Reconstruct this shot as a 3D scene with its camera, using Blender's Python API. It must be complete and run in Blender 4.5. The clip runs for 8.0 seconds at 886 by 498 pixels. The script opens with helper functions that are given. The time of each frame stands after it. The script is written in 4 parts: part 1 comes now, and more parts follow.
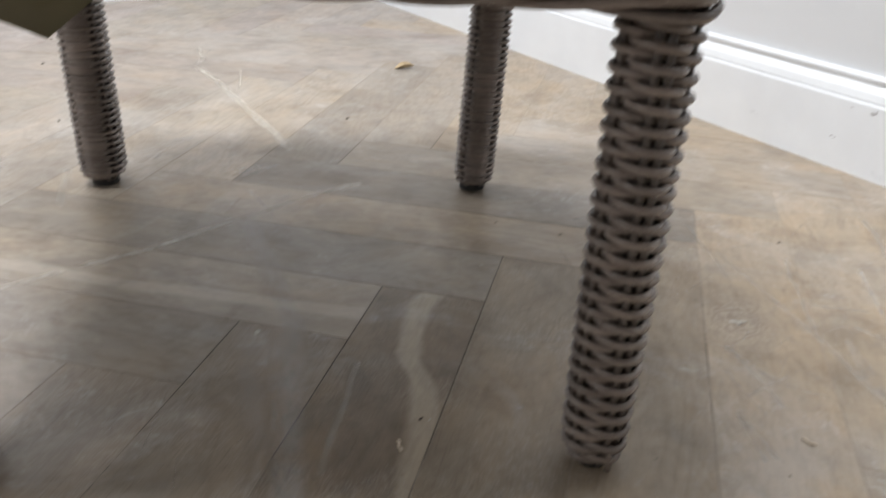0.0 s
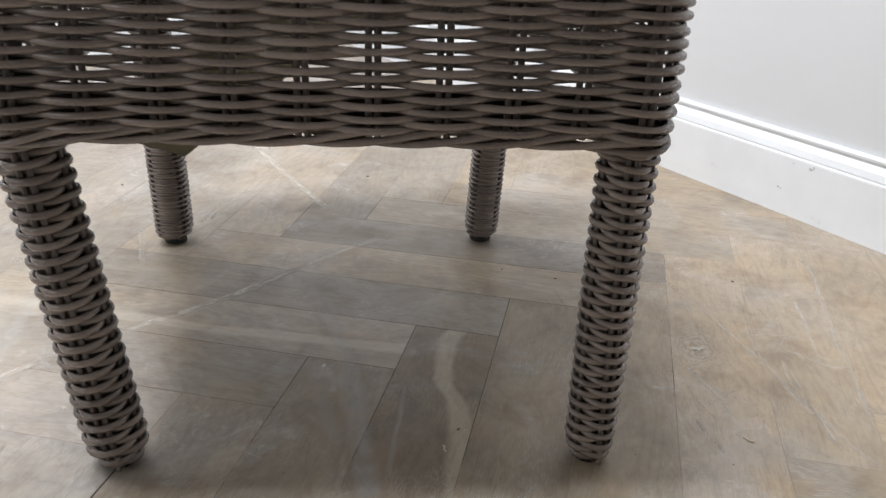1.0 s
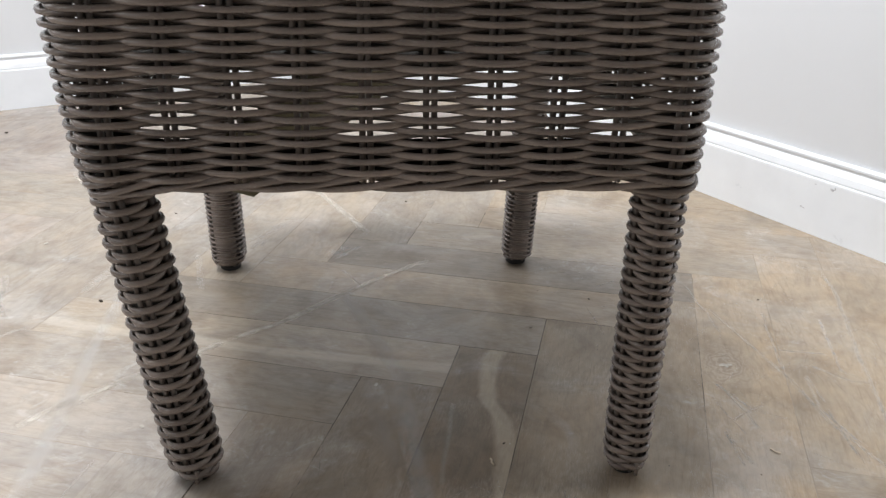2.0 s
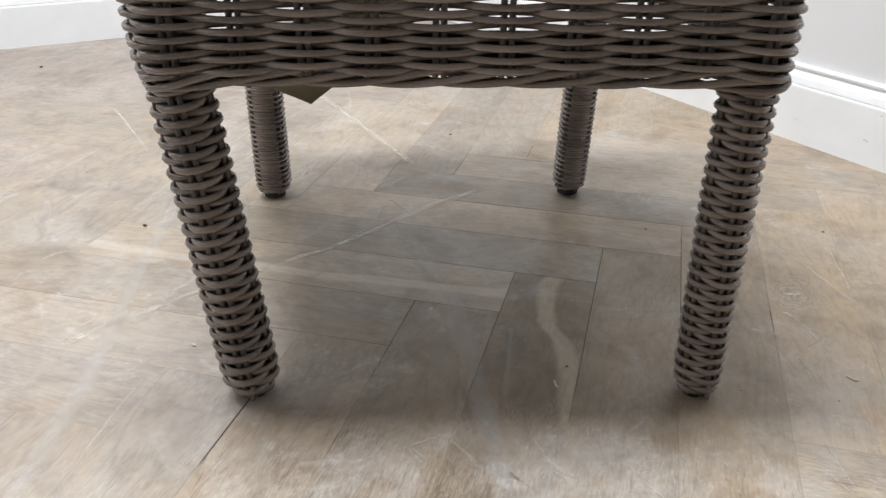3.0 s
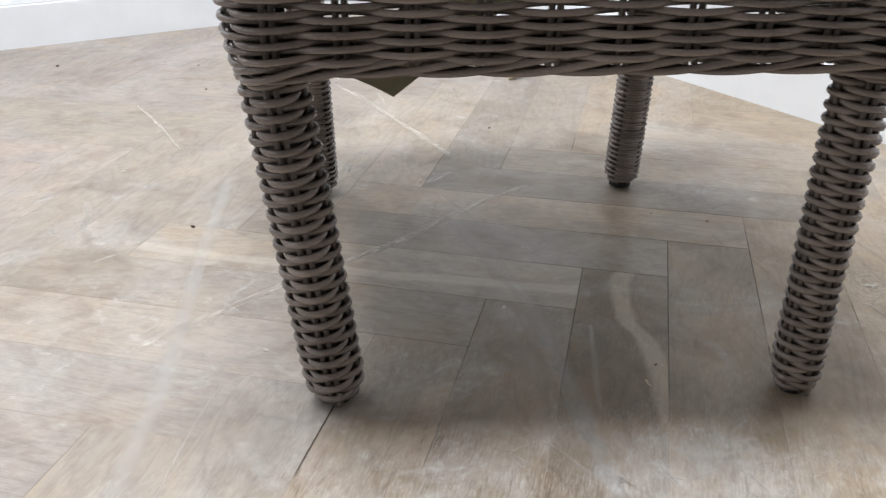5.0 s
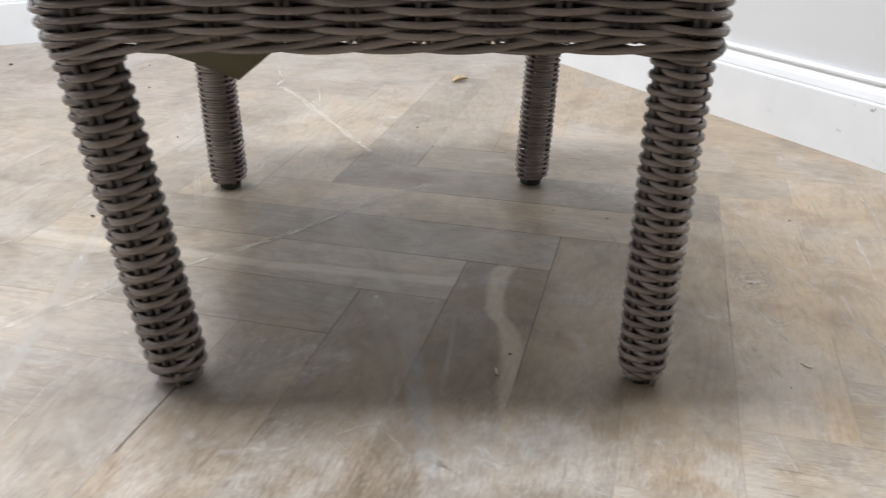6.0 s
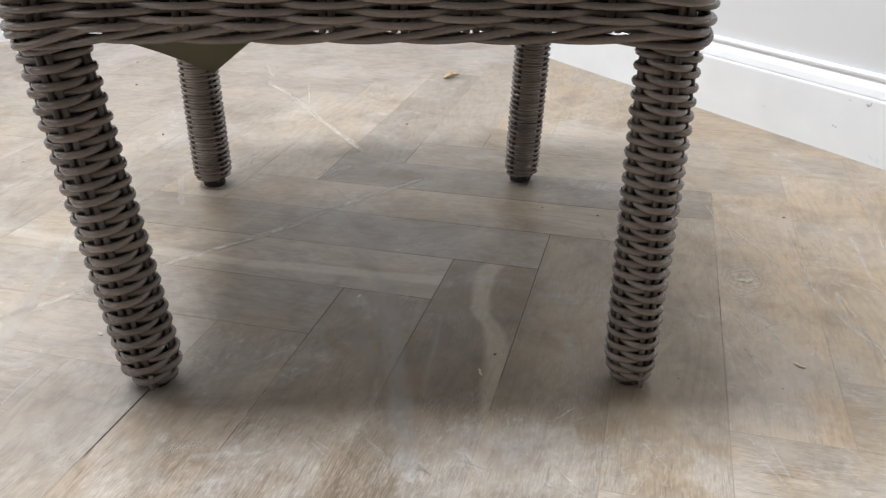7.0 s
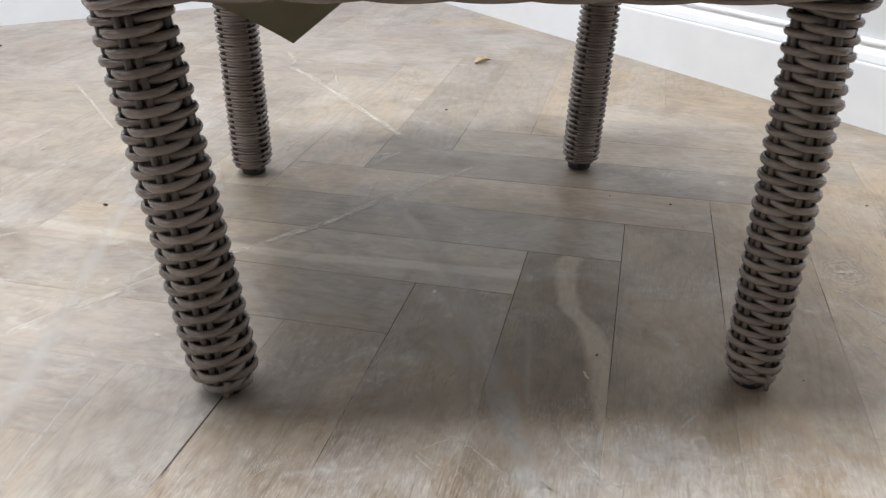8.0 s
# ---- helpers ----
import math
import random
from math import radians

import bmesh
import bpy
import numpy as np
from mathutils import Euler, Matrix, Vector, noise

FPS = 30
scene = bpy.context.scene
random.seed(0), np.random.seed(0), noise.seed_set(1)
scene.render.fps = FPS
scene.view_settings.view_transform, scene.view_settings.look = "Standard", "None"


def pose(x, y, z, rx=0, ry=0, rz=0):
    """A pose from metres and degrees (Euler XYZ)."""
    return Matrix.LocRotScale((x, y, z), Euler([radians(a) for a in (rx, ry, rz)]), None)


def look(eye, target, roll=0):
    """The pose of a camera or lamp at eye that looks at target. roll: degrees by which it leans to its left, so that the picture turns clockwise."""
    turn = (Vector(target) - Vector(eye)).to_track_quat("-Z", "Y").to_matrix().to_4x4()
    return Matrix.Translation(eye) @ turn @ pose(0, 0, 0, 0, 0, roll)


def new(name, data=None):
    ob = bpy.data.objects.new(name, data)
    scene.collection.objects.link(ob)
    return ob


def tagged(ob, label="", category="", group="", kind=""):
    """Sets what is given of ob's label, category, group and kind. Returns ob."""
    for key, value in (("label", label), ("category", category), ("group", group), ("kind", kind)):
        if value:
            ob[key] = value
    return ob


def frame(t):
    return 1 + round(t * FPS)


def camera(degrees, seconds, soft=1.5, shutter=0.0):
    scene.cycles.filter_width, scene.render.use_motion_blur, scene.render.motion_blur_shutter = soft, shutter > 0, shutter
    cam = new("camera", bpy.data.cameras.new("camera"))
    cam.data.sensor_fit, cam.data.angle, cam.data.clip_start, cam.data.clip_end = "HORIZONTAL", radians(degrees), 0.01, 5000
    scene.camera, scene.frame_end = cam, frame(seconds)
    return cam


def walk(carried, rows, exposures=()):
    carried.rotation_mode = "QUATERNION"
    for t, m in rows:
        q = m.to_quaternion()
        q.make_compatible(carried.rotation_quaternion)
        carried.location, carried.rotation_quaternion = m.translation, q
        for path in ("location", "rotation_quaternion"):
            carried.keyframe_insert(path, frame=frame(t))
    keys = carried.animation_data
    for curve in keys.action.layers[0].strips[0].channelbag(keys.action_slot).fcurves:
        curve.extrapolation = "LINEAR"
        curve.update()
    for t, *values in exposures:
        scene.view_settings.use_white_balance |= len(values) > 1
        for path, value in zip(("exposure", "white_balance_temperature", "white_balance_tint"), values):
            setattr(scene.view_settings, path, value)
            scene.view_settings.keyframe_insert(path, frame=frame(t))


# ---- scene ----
cam = camera(55.5, 8.0, soft=1.3, shutter=0.35)
PATH = [
    (0, (0.077, -0.487, 0.413), (0.205, 1.308, -0.46), 3.0),
    (0.1, (0.086, -0.487, 0.432), (0.240, 1.316, -0.420), 3.0),
    (0.2, (0.087, -0.492, 0.444), (0.267, 1.32, -0.383), 3.0),
    (0.3, (0.086, -0.503, 0.445), (0.278, 1.313, -0.369), 3.1),
    (0.5, (0.091, -0.541, 0.461), (0.278, 1.282, -0.341), 3.2),
    (0.7, (0.058, -0.594, 0.497), (0.242, 1.227, -0.311), 2.8),
    (0.8, (0.035, -0.626, 0.509), (0.21, 1.186, -0.318), 2.4),
    (1, (0.014, -0.669, 0.539), (0.182, 1.144, -0.29), 2.4),
    (1.2, (0.009, -0.687, 0.551), (0.171, 1.125, -0.281), 2.2),
    (2.3, (-0.021, -0.733, 0.593), (0.082, 1.097, -0.207), 0.7),
    (2.5, (-0.022, -0.727, 0.587), (0.08, 1.103, -0.215), 0.6),
    (2.7, (-0.032, -0.728, 0.562), (0.04, 1.079, -0.29), 0.4),
    (3, (-0.058, -0.711, 0.525), (0.002, 1.078, -0.366), 0.8),
    (3.5, (-0.112, -0.689, 0.525), (-0.039, 1.098, -0.37), 0.4),
    (4, (-0.178, -0.669, 0.519), (-0.091, 1.119, -0.372), 0.3),
    (4.2, (-0.191, -0.667, 0.512), (-0.105, 1.12, -0.381), 0.2),
    (5.3, (-0.121, -0.687, 0.511), (-0.029, 1.096, -0.39), 0.2),
    (5.5, (-0.087, -0.697, 0.512), (-0.004, 1.094, -0.373), 0.3),
    (5.7, (-0.050, -0.705, 0.501), (0.001, 1.098, -0.361), 0.4),
    (6, (0.012, -0.696, 0.485), (0.063, 1.105, -0.384), 0.5),
    (6.2, (0.043, -0.688, 0.481), (0.091, 1.116, -0.383), 0.4),
    (6.5, (0.044, -0.685, 0.484), (0.096, 1.116, -0.383), 0.5),
    (7, (0.03, -0.676, 0.473), (0.082, 1.125, -0.397), 0.4),
    (7.3, (0.016, -0.671, 0.471), (0.056, 1.126, -0.406), 0.3),
    (7.4, (0.010, -0.663, 0.464), (0.037, 1.130, -0.422), 0.6),
    (7.5, (-0.005, -0.659, 0.46), (0.04, 1.125, -0.444), 1.1),
    (7.6, (-0.023, -0.671, 0.455), (0.006, 1.114, -0.443), 1.0),
    (7.7, (-0.043, -0.672, 0.449), (-0.036, 1.117, -0.447), 1.1),
    (7.8, (-0.056, -0.649, 0.446), (-0.045, 1.139, -0.451), 1.0),
    (7.9, (-0.065, -0.622, 0.440), (-0.005, 1.170, -0.447), 0.8),
    (8, (-0.076, -0.601, 0.434), (0.022, 1.191, -0.447), 0.8),
]
walk(cam, [(t, look(eye, target, roll)) for t, eye, target, roll in PATH], exposures=[
    (0.0, 0.50, 6550, 10), (0.5, 0.54, 6380, 10), (1.0, 0.575, 6470, 10), (2.5, 0.60, 6520, 10), (3.0, 0.58, 6600, 10), (3.5, 0.57, 6480, 10), (4.0, 0.53, 6340, 10),
    (5.5, 0.585, 6400, 10), (6.5, 0.56, 6540, 10), (7.0, 0.56, 6520, 10), (8.0, 0.51, 6440, 10)])

# ---------------------------------------------------------------- world and light
# The room's two visible walls run at 29 and 119 degrees; e1 and e2 are the room's own axes.
TURN = radians(29)
E1, E2 = Vector((math.cos(TURN), math.sin(TURN), 0)), Vector((-math.sin(TURN), math.cos(TURN), 0))
ROOM = Matrix.Rotation(TURN, 4, "Z")
R1, R2 = 0.985, 1.886          # faces of the two visible walls, along e1 and e2
L1, L2 = -3.0, -3.0            # faces of the two walls out of view
HIGH = 2.5
SKIRT = 0.018

world = bpy.data.worlds.new("sky")
scene.world = world
world.use_nodes = True
wn = world.node_tree
sky = wn.nodes.new("ShaderNodeTexSky")
sky.sky_type, sky.sun_disc, sky.sun_elevation, sky.sun_rotation = "NISHITA", False, radians(40), radians(200)
wn.nodes["Background"].inputs["Strength"].default_value = 0.04
wn.links.new(sky.outputs[0], wn.nodes["Background"].inputs["Color"])


def area_lamp(name, m, sx, sy, watts, colour):
    data = bpy.data.lights.new(name, "AREA")
    data.shape, data.size, data.size_y, data.energy, data.color = "RECTANGLE", sx, sy, watts, colour
    ob = new(name, data)
    ob.matrix_world = m
    return ob


# Daylight in the two window openings.
area_lamp("window_daylight_side", ROOM @ look((L1 - 0.05, 0.1, 1.45), (0, 0.1, 1.1)), 1.4, 1.2, 9, (1.0, 0.975, 0.94))
area_lamp("window_daylight_far", ROOM @ look((-1.3, R2 + 0.05, 1.55), (-1.0, 0, 0.7)), 1.5, 1.2, 7, (1.0, 0.975, 0.94))
# Overhead light, out of view: one over the chair, one added fill behind it.
for wx, wy, sx, sy, watts in ((-0.45, 0.08, 1.05, 0.36, 45), (-0.95, 1.40, 0.30, 0.30, 9)):
    area_lamp("overhead_light", look((wx, wy, HIGH - 0.02), (wx, wy + 1e-4, 0)), sx, sy, watts, (0.985, 0.99, 1.0))


# ---------------------------------------------------------------- materials
def material(name):
    m = bpy.data.materials.new(name)
    m.use_nodes = True
    return m, m.node_tree.nodes, m.node_tree.links, m.node_tree.nodes["Principled BSDF"]


def ramp(nodes, links, src, stops):
    r = nodes.new("ShaderNodeValToRGB")
    els = r.color_ramp.elements
    while len(els) < len(stops):
        els.new(0.5)
    for e, (p, c) in zip(els, stops):
        e.position, e.color = p, (*c, 1) if len(c) == 3 else c
    links.new(src, r.inputs[0])
    return r.outputs[0]


def noise_tex(nodes, links, vec, scale, detail=4.0, rough=0.55, distort=0.0):
    n = nodes.new("ShaderNodeTexNoise")
    n.inputs["Scale"].default_value, n.inputs["Detail"].default_value = scale, detail
    n.inputs["Roughness"].default_value, n.inputs["Distortion"].default_value = rough, distort
    links.new(vec, n.inputs["Vector"])
    return n.outputs[0]


def mapped(nodes, links, vec, scale, loc=None):
    m = nodes.new("ShaderNodeMapping")
    m.inputs["Scale"].default_value = scale
    links.new(vec, m.inputs["Vector"])
    if loc is not None:
        links.new(loc, m.inputs["Location"])
    return m.outputs[0]


def maths(nodes, links, op, a, b=None):
    m = nodes.new("ShaderNodeMath")
    m.operation = op
    for k, v in ((0, a), (1, b)):
        if v is None:
            continue
        if isinstance(v, (int, float)):
            m.inputs[k].default_value = v
        else:
            links.new(v, m.inputs[k])
    return m.outputs[0]


def mix(nodes, links, fac, a, b, kind="MIX"):
    m = nodes.new("ShaderNodeMix")
    m.data_type, m.blend_type = "RGBA", kind
    for k, v in ((0, fac), (6, a), (7, b)):
        if isinstance(v, (int, float)):
            m.inputs[k].default_value = v
        elif isinstance(v, tuple):
            m.inputs[k].default_value = (*v, 1)
        else:
            links.new(v, m.inputs[k])
    return m.outputs[2]


def bump(nodes, links, height, bsdf, strength, distance):
    b = nodes.new("ShaderNodeBump")
    b.inputs["Strength"].default_value, b.inputs["Distance"].default_value = strength, distance
    links.new(height, b.inputs["Height"])
    links.new(b.outputs[0], bsdf.inputs["Normal"])


def smooth_step(n, l, v, lo, hi):
    m = n.new("ShaderNodeMapRange")
    m.interpolation_type = "SMOOTHSTEP"
    m.inputs["From Min"].default_value, m.inputs["From Max"].default_value = lo, hi
    l.new(v, m.inputs["Value"])
    return m.outputs[0]


def oak_material(name, band=None, knot=None, pale=(0.50, 0.425, 0.325)):
    """Limed oak; a board's own length runs along its x. band: a stripe of pale sapwood as (points along 0..1 of its length and width, half width, length); knot: its place."""
    m, n, l, b = material(name)
    tc = n.new("ShaderNodeTexCoord")
    info = n.new("ShaderNodeObjectInfo")
    geo = n.new("ShaderNodeNewGeometry")
    shift = n.new("ShaderNodeCombineXYZ")
    for k, f in enumerate((37.0, 91.0, 53.0)):
        l.new(maths(n, l, "MULTIPLY", info.outputs["Random"], f), shift.inputs[k])
    own = tc.outputs["Object"]
    figure = noise_tex(n, l, mapped(n, l, own, (2.0, 8.0, 8.0), shift.outputs[0]), 1.5, 3.0, 0.5, 0.9)
    rings = maths(n, l, "FRACT", maths(n, l, "MULTIPLY", figure, 11.0))
    rings = maths(n, l, "ABSOLUTE", maths(n, l, "SUBTRACT", rings, 0.5))
    fine = noise_tex(n, l, mapped(n, l, own, (26.0, 210.0, 210.0), shift.outputs[0]), 1.0, 5.0, 0.68, 0.6)
    pores = noise_tex(n, l, mapped(n, l, own, (30.0, 520.0, 520.0), shift.outputs[0]), 1.0, 3.0, 0.6)
    cloud = noise_tex(n, l, mapped(n, l, own, (11.0, 12.0, 12.0), shift.outputs[0]), 1.0, 6.0, 0.66, 0.8)
    warm = noise_tex(n, l, mapped(n, l, own, (7.0, 13.0, 13.0), shift.outputs[0]), 1.3, 4.0, 0.6, 0.4)
    tone = ramp(n, l, info.outputs["Random"], [(0.0, (0.374, 0.318, 0.256)), (0.35, (0.394, 0.336, 0.270)), (0.6, (0.368, 0.316, 0.258)), (0.8, (0.398, 0.340, 0.274)), (1.0, (0.382, 0.327, 0.263))])
    c = mix(n, l, 1.0, tone, info.outputs["Color"], "MULTIPLY")
    c = mix(n, l, 1.0, c, ramp(n, l, cloud, [(0.33, (0.85, 0.86, 0.875)), (0.50, (1.0, 1.0, 1.0)), (0.70, (1.07, 1.06, 1.05))]), "MULTIPLY")
    c = mix(n, l, 0.62, c, ramp(n, l, warm, [(0.34, (0.90, 0.94, 1.0)), (0.54, (1.0, 1.0, 1.0)), (0.72, (1.10, 1.03, 0.93))]), "MULTIPLY")
    c = mix(n, l, 0.58, c, ramp(n, l, rings, [(0.0, (0.84, 0.81, 0.78)), (0.25, (1.0, 1.0, 1.0)), (0.5, (1.05, 1.04, 1.03))]), "MULTIPLY")
    c = mix(n, l, 0.22, c, ramp(n, l, fine, [(0.30, (0.76, 0.74, 0.72)), (0.52, (1.0, 1.0, 1.0)), (0.8, (1.10, 1.09, 1.07))]), "MULTIPLY")
    c = mix(n, l, 0.50, c, ramp(n, l, pores, [(0.28, (0.66, 0.62, 0.58)), (0.42, (1.0, 1.0, 1.0))]), "MULTIPLY")
    stain = noise_tex(n, l, geo.outputs["Position"], 10.0, 6.0, 0.62, 0.9)
    c = mix(n, l, 0.9, c, ramp(n, l, stain, [(0.28, (0.72, 0.675, 0.63)), (0.48, (1.0, 1.0, 1.0)), (0.70, (1.06, 1.06, 1.06))]), "MULTIPLY")
    # the varnish is worn through where chairs are drawn back, and the lime shows in the pores
    out = n.new("ShaderNodeVectorMath")
    out.operation = "SUBTRACT"
    l.new(geo.outputs["Position"], out.inputs[0])
    out.inputs[1].default_value = (0.06, -0.24, 0.0)
    reach = n.new("ShaderNodeVectorMath")
    reach.operation = "LENGTH"
    l.new(mapped(n, l, out.outputs[0], (1.5, 5.0, 0.0)), reach.inputs[0])
    bare = maths(n, l, "ADD", reach.outputs["Value"], maths(n, l, "MULTIPLY", maths(n, l, "SUBTRACT", stain, 0.5), 1.6))
    bare = maths(n, l, "SUBTRACT", 1.0, smooth_step(n, l, bare, 0.55, 1.1))
    patchy = smooth_step(n, l, noise_tex(n, l, geo.outputs["Position"], 9.0, 4.0, 0.6), 0.42, 0.62)
    limed = maths(n, l, "MULTIPLY", smooth_step(n, l, noise_tex(n, l, mapped(n, l, own, (110.0, 720.0, 720.0), shift.outputs[0]), 1.0, 4.0, 0.65), 0.44, 0.66), maths(n, l, "ADD", maths(n, l, "MULTIPLY", patchy, 0.16), maths(n, l, "MULTIPLY", bare, 0.28)))
    c = mix(n, l, limed, c, (0.66, 0.62, 0.57))
    c = mix(n, l, maths(n, l, "MULTIPLY", maths(n, l, "MULTIPLY", bare, patchy), 0.38), c, (0.60, 0.59, 0.58))
    c = mix(n, l, maths(n, l, "MULTIPLY", maths(n, l, "MULTIPLY", bare, 0.35), smooth_step(n, l, fine, 0.55, 0.35)), c, mix(n, l, 1.0, c, (0.72, 0.69, 0.66), "MULTIPLY"))
    # open pores that have taken dirt, drawn out along the board
    open_pores = noise_tex(n, l, mapped(n, l, own, (34.0, 400.0, 400.0), shift.outputs[0]), 1.0, 3.0, 0.6, 0.5)
    dirt = maths(n, l, "MULTIPLY", smooth_step(n, l, open_pores, 0.44, 0.32), maths(n, l, "ADD", maths(n, l, "MULTIPLY", bare, 0.50), 0.14))
    c = mix(n, l, dirt, c, mix(n, l, 1.0, c, (0.50, 0.46, 0.42), "MULTIPLY"))
    if band is not None:
        marks, half, long, wide = band
        sep = n.new("ShaderNodeSeparateXYZ")
        l.new(own, sep.inputs[0])
        curve = n.new("ShaderNodeFloatCurve")
        line = curve.mapping.curves[0]
        while len(line.points) < len(marks):
            line.points.new(0.5, 0.5)
        for pt, xy in zip(line.points, marks):
            pt.location = (xy[0], (xy[1] + 0.5) / 2)
        curve.mapping.update()
        l.new(maths(n, l, "ADD", maths(n, l, "DIVIDE", sep.outputs[0], long), 0.5), curve.inputs["Value"])
        y = maths(n, l, "ADD", maths(n, l, "DIVIDE", sep.outputs[1], wide), 0.5)
        y = maths(n, l, "ADD", y, maths(n, l, "MULTIPLY", maths(n, l, "SUBTRACT", warm, 0.5), 0.18))
        gap = maths(n, l, "ABSOLUTE", maths(n, l, "SUBTRACT", y, maths(n, l, "SUBTRACT", maths(n, l, "MULTIPLY", curve.outputs[0], 2.0), 0.5)))
        mask = maths(n, l, "SUBTRACT", 1.0, smooth_step(n, l, gap, half * 0.55, half * 1.35))
        c = mix(n, l, maths(n, l, "MULTIPLY", mask, 0.62), c, mix(n, l, 1.0, pale, ramp(n, l, fine, [(0.3, (0.87, 0.86, 0.85)), (0.7, (1.05, 1.06, 1.07))]), "MULTIPLY"))
    if knot is not None:
        off = n.new("ShaderNodeVectorMath")
        off.operation = "SUBTRACT"
        l.new(own, off.inputs[0])
        off.inputs[1].default_value = (knot[0], knot[1], 0)
        grow = knot[2]
        size = n.new("ShaderNodeVectorMath")
        size.operation = "LENGTH"
        l.new(mapped(n, l, off.outputs[0], (0.75 * grow, 1.25 * grow, 0.0)), size.inputs[0])
        d = maths(n, l, "ADD", size.outputs["Value"], maths(n, l, "MULTIPLY", maths(n, l, "SUBTRACT", noise_tex(n, l, own, 45.0, 3.0, 0.6), 0.5), 0.055))
        ring = maths(n, l, "SINE", maths(n, l, "MULTIPLY", d, 640.0))
        near = maths(n, l, "SUBTRACT", 1.0, smooth_step(n, l, d, 0.008, 0.062))
        c = mix(n, l, maths(n, l, "MULTIPLY", near, knot[3]), c, ramp(n, l, maths(n, l, "ADD", maths(n, l, "MULTIPLY", ring, 0.5), 0.5), [(0.0, (0.27 / grow ** 0.5, 0.215 / grow ** 0.5, 0.165 / grow ** 0.5)), (1.0, (0.46 / grow ** 0.4, 0.395 / grow ** 0.4, 0.32 / grow ** 0.4))]))
    bloom = noise_tex(n, l, geo.outputs["Position"], 4.2, 7.0, 0.70, 0.7)
    c = mix(n, l, ramp(n, l, bloom, [(0.48, (0, 0, 0)), (0.70, (0.34, 0.34, 0.34))]), c, (0.56, 0.555, 0.55))
    chalk = maths(n, l, "MULTIPLY", smooth_step(n, l, noise_tex(n, l, geo.outputs["Position"], 24.0, 6.0, 0.72, 1.2), 0.54, 0.72), smooth_step(n, l, bloom, 0.46, 0.62))
    c = mix(n, l, maths(n, l, "MULTIPLY", chalk, 0.46), c, (0.66, 0.66, 0.665))
    fleck = noise_tex(n, l, mapped(n, l, own, (42.0, 72.0, 72.0), shift.outputs[0]), 1.0, 6.0, 0.66, 0.8)
    c = mix(n, l, 1.0, c, ramp(n, l, fleck, [(0.32, (0.89, 0.88, 0.87)), (0.5, (1.0, 1.0, 1.0)), (0.70, (1.09, 1.08, 1.07))]), "MULTIPLY")
    l.new(c, b.inputs["Base Color"])
    l.new(ramp(n, l, noise_tex(n, l, geo.outputs["Position"], 7.0, 6.0, 0.65), [(0.3, (0.32,) * 3), (0.7, (0.50,) * 3)]), b.inputs["Roughness"])
    b.inputs["Specular IOR Level"].default_value = 0.5
    bump(n, l, maths(n, l, "ADD", maths(n, l, "MULTIPLY", fine, 0.6), maths(n, l, "MULTIPLY", pores, 0.8)), b, 0.25, 0.0005)
    return m


def joint_material():
    """Joints between the boards: dark in a patch under the chair, pale elsewhere."""
    m, n, l, b = material("floor_joint")
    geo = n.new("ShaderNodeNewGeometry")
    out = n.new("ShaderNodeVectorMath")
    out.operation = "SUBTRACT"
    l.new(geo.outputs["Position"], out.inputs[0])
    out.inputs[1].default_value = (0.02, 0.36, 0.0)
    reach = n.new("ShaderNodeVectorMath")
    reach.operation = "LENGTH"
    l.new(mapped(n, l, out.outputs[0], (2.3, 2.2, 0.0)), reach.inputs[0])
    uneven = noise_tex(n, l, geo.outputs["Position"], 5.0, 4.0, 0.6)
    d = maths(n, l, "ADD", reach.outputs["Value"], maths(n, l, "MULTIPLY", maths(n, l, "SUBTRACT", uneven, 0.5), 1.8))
    # and a second dark patch round the left front foot
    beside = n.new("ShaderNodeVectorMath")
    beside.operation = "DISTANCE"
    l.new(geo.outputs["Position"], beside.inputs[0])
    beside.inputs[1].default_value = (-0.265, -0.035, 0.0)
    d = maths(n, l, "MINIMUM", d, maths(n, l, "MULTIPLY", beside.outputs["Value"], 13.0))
    mottle = smooth_step(n, l, noise_tex(n, l, geo.outputs["Position"], 34.0, 4.0, 0.65), 0.36, 0.60)
    d = maths(n, l, "ADD", d, maths(n, l, "MULTIPLY", mottle, 0.26))
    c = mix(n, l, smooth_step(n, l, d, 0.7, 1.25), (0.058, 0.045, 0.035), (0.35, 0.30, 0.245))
    l.new(c, b.inputs["Base Color"])
    b.inputs["Roughness"].default_value = 0.9
    return m


